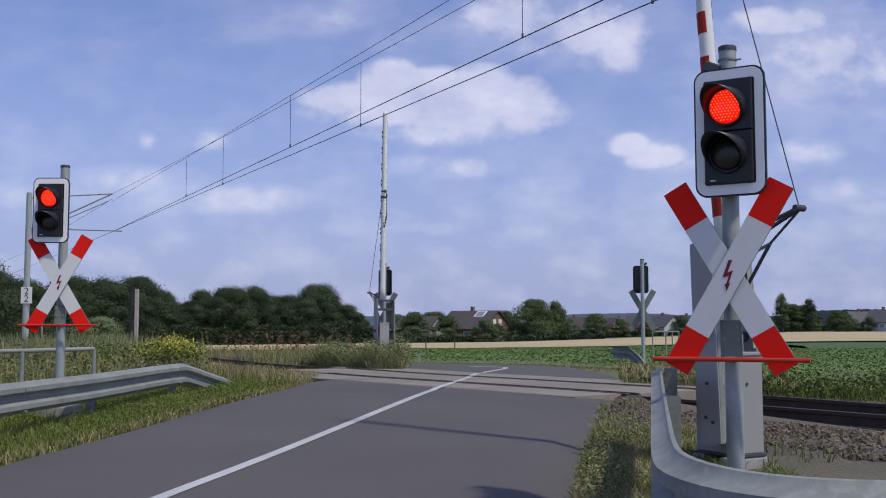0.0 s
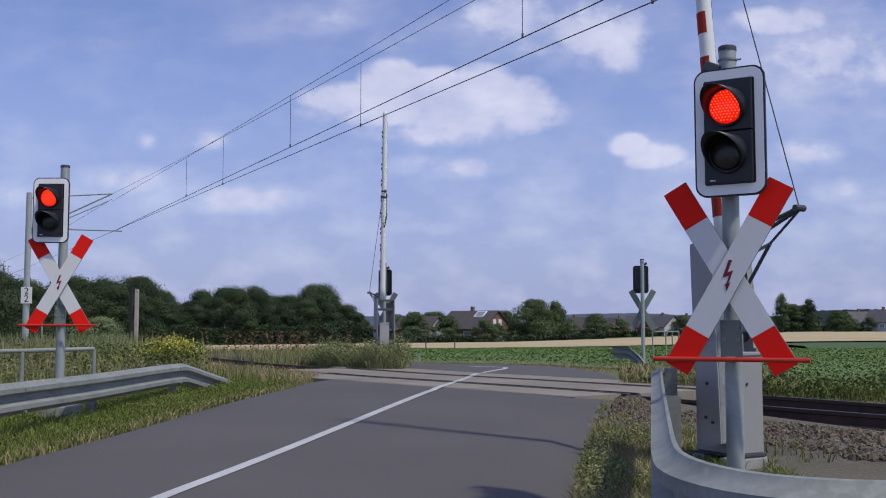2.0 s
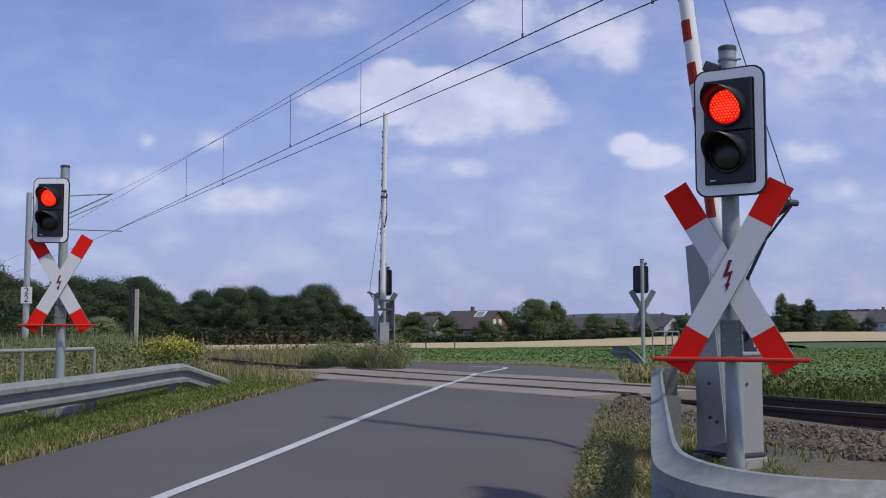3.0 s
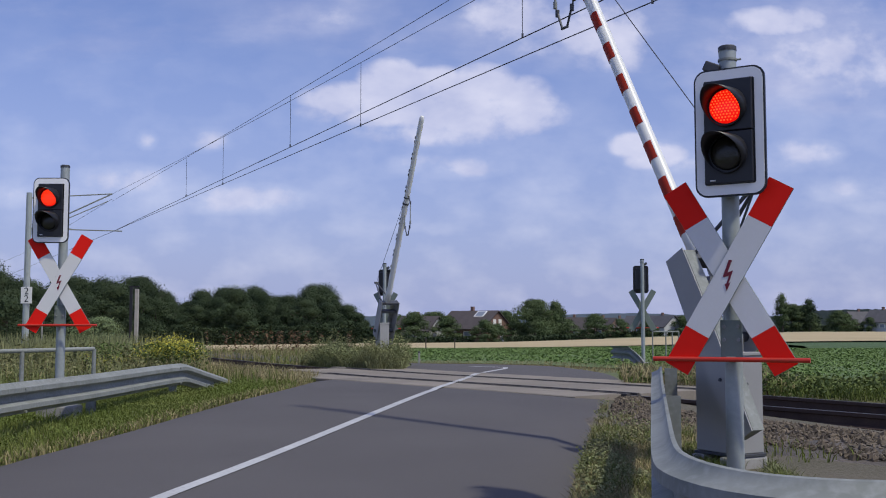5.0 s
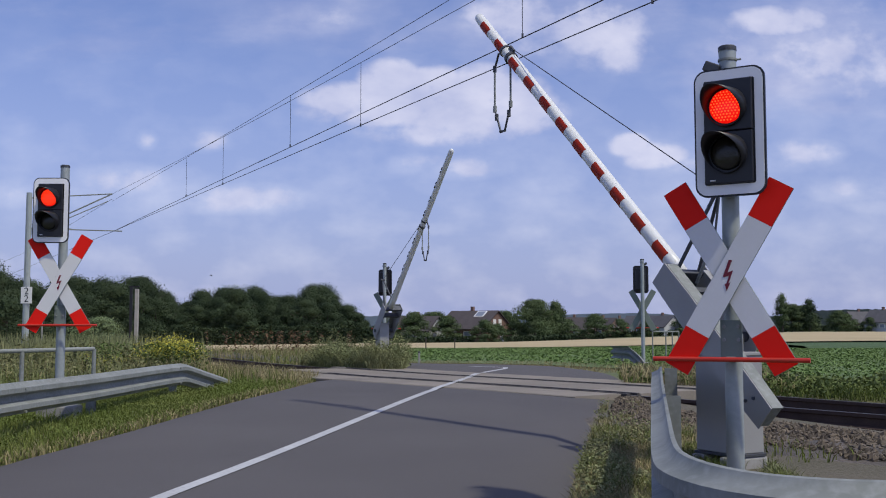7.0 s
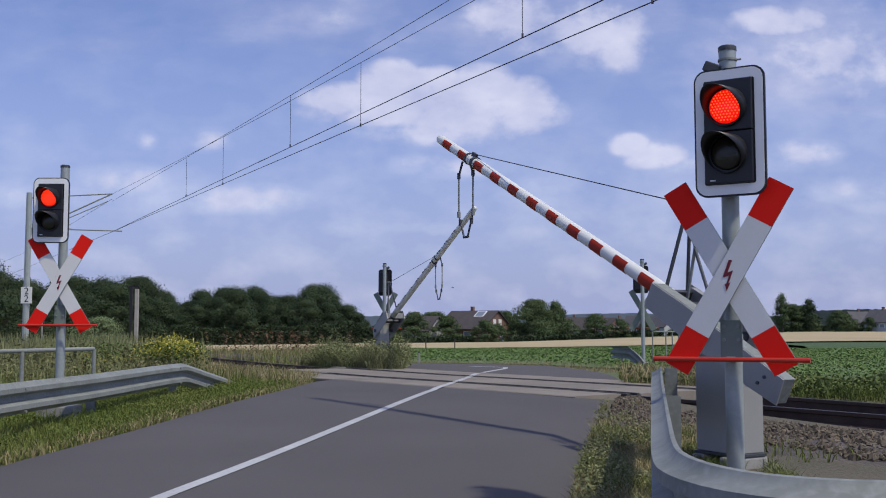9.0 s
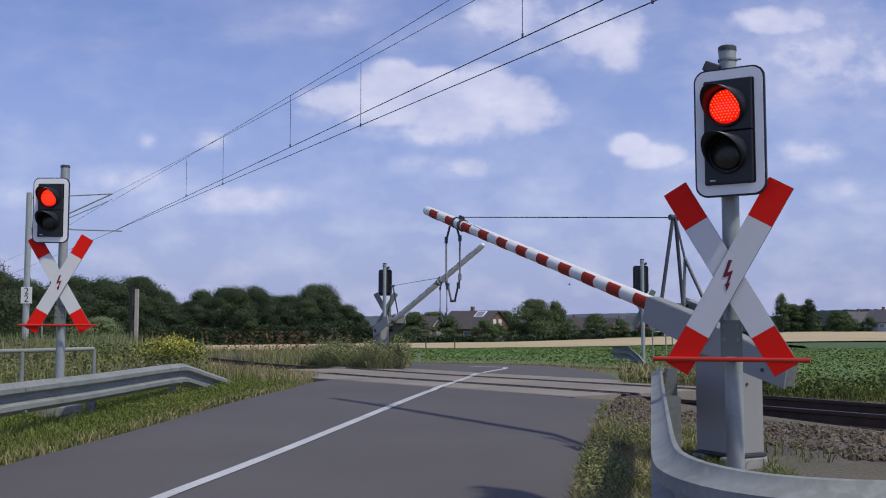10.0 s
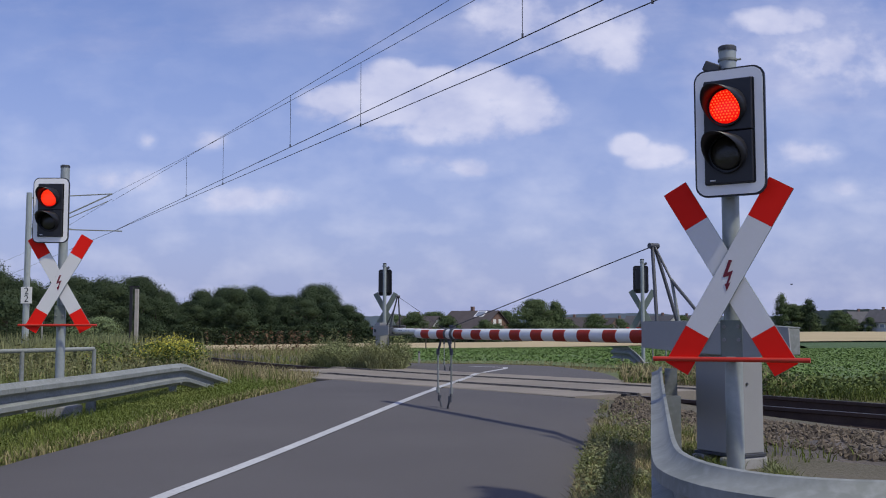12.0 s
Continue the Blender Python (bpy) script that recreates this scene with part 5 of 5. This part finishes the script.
for u, d, yaw, wall, roof, sz in ((0.128, 330, -30, BRICK, TILES, 1.0), (0.155, 345, -50, BRICK, TILES, 0.95), (0.172, 350, 20, RENDER_WHITE, GREYROOF, 0.9), (0.190, 345, -40, BRICK, GREYROOF, 1.0),
                                  (0.212, 335, -60, RENDER_WHITE, GREYROOF, 0.95), (0.236, 350, -35, BRICK, TILES, 0.9), (0.425, 330, -55, RENDER_WHITE, GREYROOF, 1.0), (0.402, 345, 10, BRICK, GREYROOF, 0.95)):
    house("distant village house with pitched roof" if wall is BRICK else "distant white village house with pitched roof", on_ground(*bearing(u, d), 0.1, yaw), 10 * sz, 8.5 * sz, 3.0 * sz, 6.6 * sz, wall, roof,
          [("gable", -1.2, 3.4, 1.2, 1.2), ("gable", 1.2, 3.4, 1.2, 1.2), ("eave", -2, 1.6, 1.8, 1.3), ("eave", 1.5, 1.6, 1.8, 1.3)])

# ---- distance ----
# dark woodland green, shifted towards blue in the colour to stand for haze
HILL_NEAR = material("hazy_wooded_ridge", (0.045, 0.062, 0.062), (0.035, 0.05, 0.055), 1.0, scale=0.01, fine=0.08, bump=0.6, bump_dist=3, amount=0.5)
# far hills: the air's pale blue haze is put into the base colour
HILL_FAR = material("hazy_distant_ridge", (0.16, 0.20, 0.25), (0.14, 0.18, 0.23), 1.0, scale=0.004, fine=0.03, bump=0, amount=0.4)


def ridge(name, d, u0, u1, base, top, mat, seed, rough, label):
    n = 260
    verts, faces = [], []
    for i in range(n + 1):
        u = u0 + (u1 - u0) * i / n
        t = top(u) + rough * (noise.fractal((u * 60, seed, 0), 1.0, 2.0, 4)) + rough * 0.6 * noise.noise((u * 400, seed, 1))
        verts += [(u * d, d, base), (u * d, d, t), (u * (d + 260), d + 260, base)]
    for i in range(n):
        a = 3 * i
        faces += [(a, a + 3, a + 4, a + 1), (a + 1, a + 4, a + 5, a + 2)]
    tagged(raw(name, verts, faces, mat), label, "hill", kind="structure")


ridge("backdrop_ridge_far", 3200, -0.75, 0.75, -40, lambda u: 36 + 9 * math.exp(-((u - 0.17) / 0.06) ** 2), HILL_FAR, 1.0, 5, "distant hills on the horizon, haze coloured in as pale blue")
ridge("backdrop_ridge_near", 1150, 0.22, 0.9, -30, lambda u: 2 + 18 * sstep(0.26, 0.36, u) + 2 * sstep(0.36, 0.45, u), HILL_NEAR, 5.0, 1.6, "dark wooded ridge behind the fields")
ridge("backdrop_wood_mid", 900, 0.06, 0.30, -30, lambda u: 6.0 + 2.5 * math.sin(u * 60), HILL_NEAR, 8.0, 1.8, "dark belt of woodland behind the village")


# ---- small roadside things ----
def marker_post(x, y, h, mat, label):
    p = thing("marker_post", label, "post", on_ground(x, y))
    part("shaft", box(bmesh.new(), 0.055, 0.05, h + 0.3, pose(0, 0, h / 2 - 0.15), 0.012), mat, p)
    part("cap", box(bmesh.new(), 0.065, 0.06, 0.05, pose(0, 0, h + 0.02), 0.01), DARKSTEEL, p)


marker_post(-0.82, 50.0, 0.55, TIMBER, "small brown wooden marker post beyond the field")
marker_post(0.57, 50.5, 0.50, TIMBER, "small brown wooden marker post beyond the field")
marker_post(-0.62, 27.1, 0.27, CONCRETE, "short pale marker post beside the far road")
marker_post(-15.4, 40.0, 1.45, CONCRETE, "thin pale grey marker post beside the railway")


def far_bird():
    b = thing("bird", "small dark bird flying over the fields", "bird")
    bm = bmesh.new()
    bmesh.ops.create_uvsphere(bm, u_segments=10, v_segments=6, radius=1.0, matrix=Matrix.Diagonal((0.06, 0.018, 0.018, 1)))
    part("body", rod(bm, (-0.045, 0, 0), (-0.10, 0, 0.004), 0.010, 0.017, 6), BLACK, b, smooth=True)
    for s in (-1, 1):
        part("wing", ngon_prism(bmesh.new(), [(0.025, 0), (0.005, 0.12), (-0.03, 0.11), (-0.03, 0)], 0.006, pose(0, 0.005, 0.01, -62 * s, 0, 0)), BLACK, b)
    return b


bird = far_bird()

# ---- what moves ----
NEAR = [(0.0, 85.1), (1.5, 85.1), (2.5, 85.1), (2.7, 84.6), (2.9, 82.4), (3.2, 78.9), (4.0, 71.2), (4.8, 63.6), (5.5, 56.7), (6.0, 52.3), (6.5, 48.0), (7.2, 41.9), (8.0, 35.2),
        (8.8, 28.4), (9.5, 22.0), (10.0, 16.8), (10.5, 11.6), (11.0, 6.5), (11.4, 2.4), (11.6, 0.3), (11.75, 0.0), (12.0, 0.0)]
FAR = [(0.0, 88.4), (1.5, 88.4), (2.8, 88.4), (3.0, 88.3), (3.2, 87.4), (4.0, 77.5), (4.8, 67.5), (5.5, 60.4), (6.0, 55.4), (6.5, 51.0), (7.2, 44.5), (8.0, 37.4), (9.0, 28.1),
       (9.5, 23.6), (10.0, 18.9), (10.5, 14.0), (11.0, 8.6), (11.5, 3.4), (11.75, 0.5), (11.85, -0.4), (12.0, -0.4)]


# the bird's way: time, direction x/y and z/y at 60 m
FLIGHT = [(0.0, -1.02, 0.062), (3.0, -0.68, 0.058), (6.0, -0.339, 0.054), (7.8, -0.13, 0.045), (9.5, 0.067, 0.037), (10.0, 0.122, 0.041), (10.5, 0.171, 0.0435), (12.0, 0.336, 0.041)]


def motions():
    walk(bird, [(t, pose(60 * u, 60, 1.1 + 60 * v, 0, 0, 3)) for t, u, v in FLIGHT])
    for bar, rows, hang in ((near_barrier, NEAR, 4.54), (far_barrier, FAR, 3.40)):
        for ob in bar.children:
            if ob.name.startswith("boom"):
                walk(ob, [(t, pose(0, 0, PIVOT, 0, -a, 0)) for t, a in rows])
                for sub in ob.children:
                    if sub.name.startswith("hanging_support"):
                        walk(sub, [(t, pose(hang, 0, 0, 0, a, 0)) for t, a in rows])


motions()
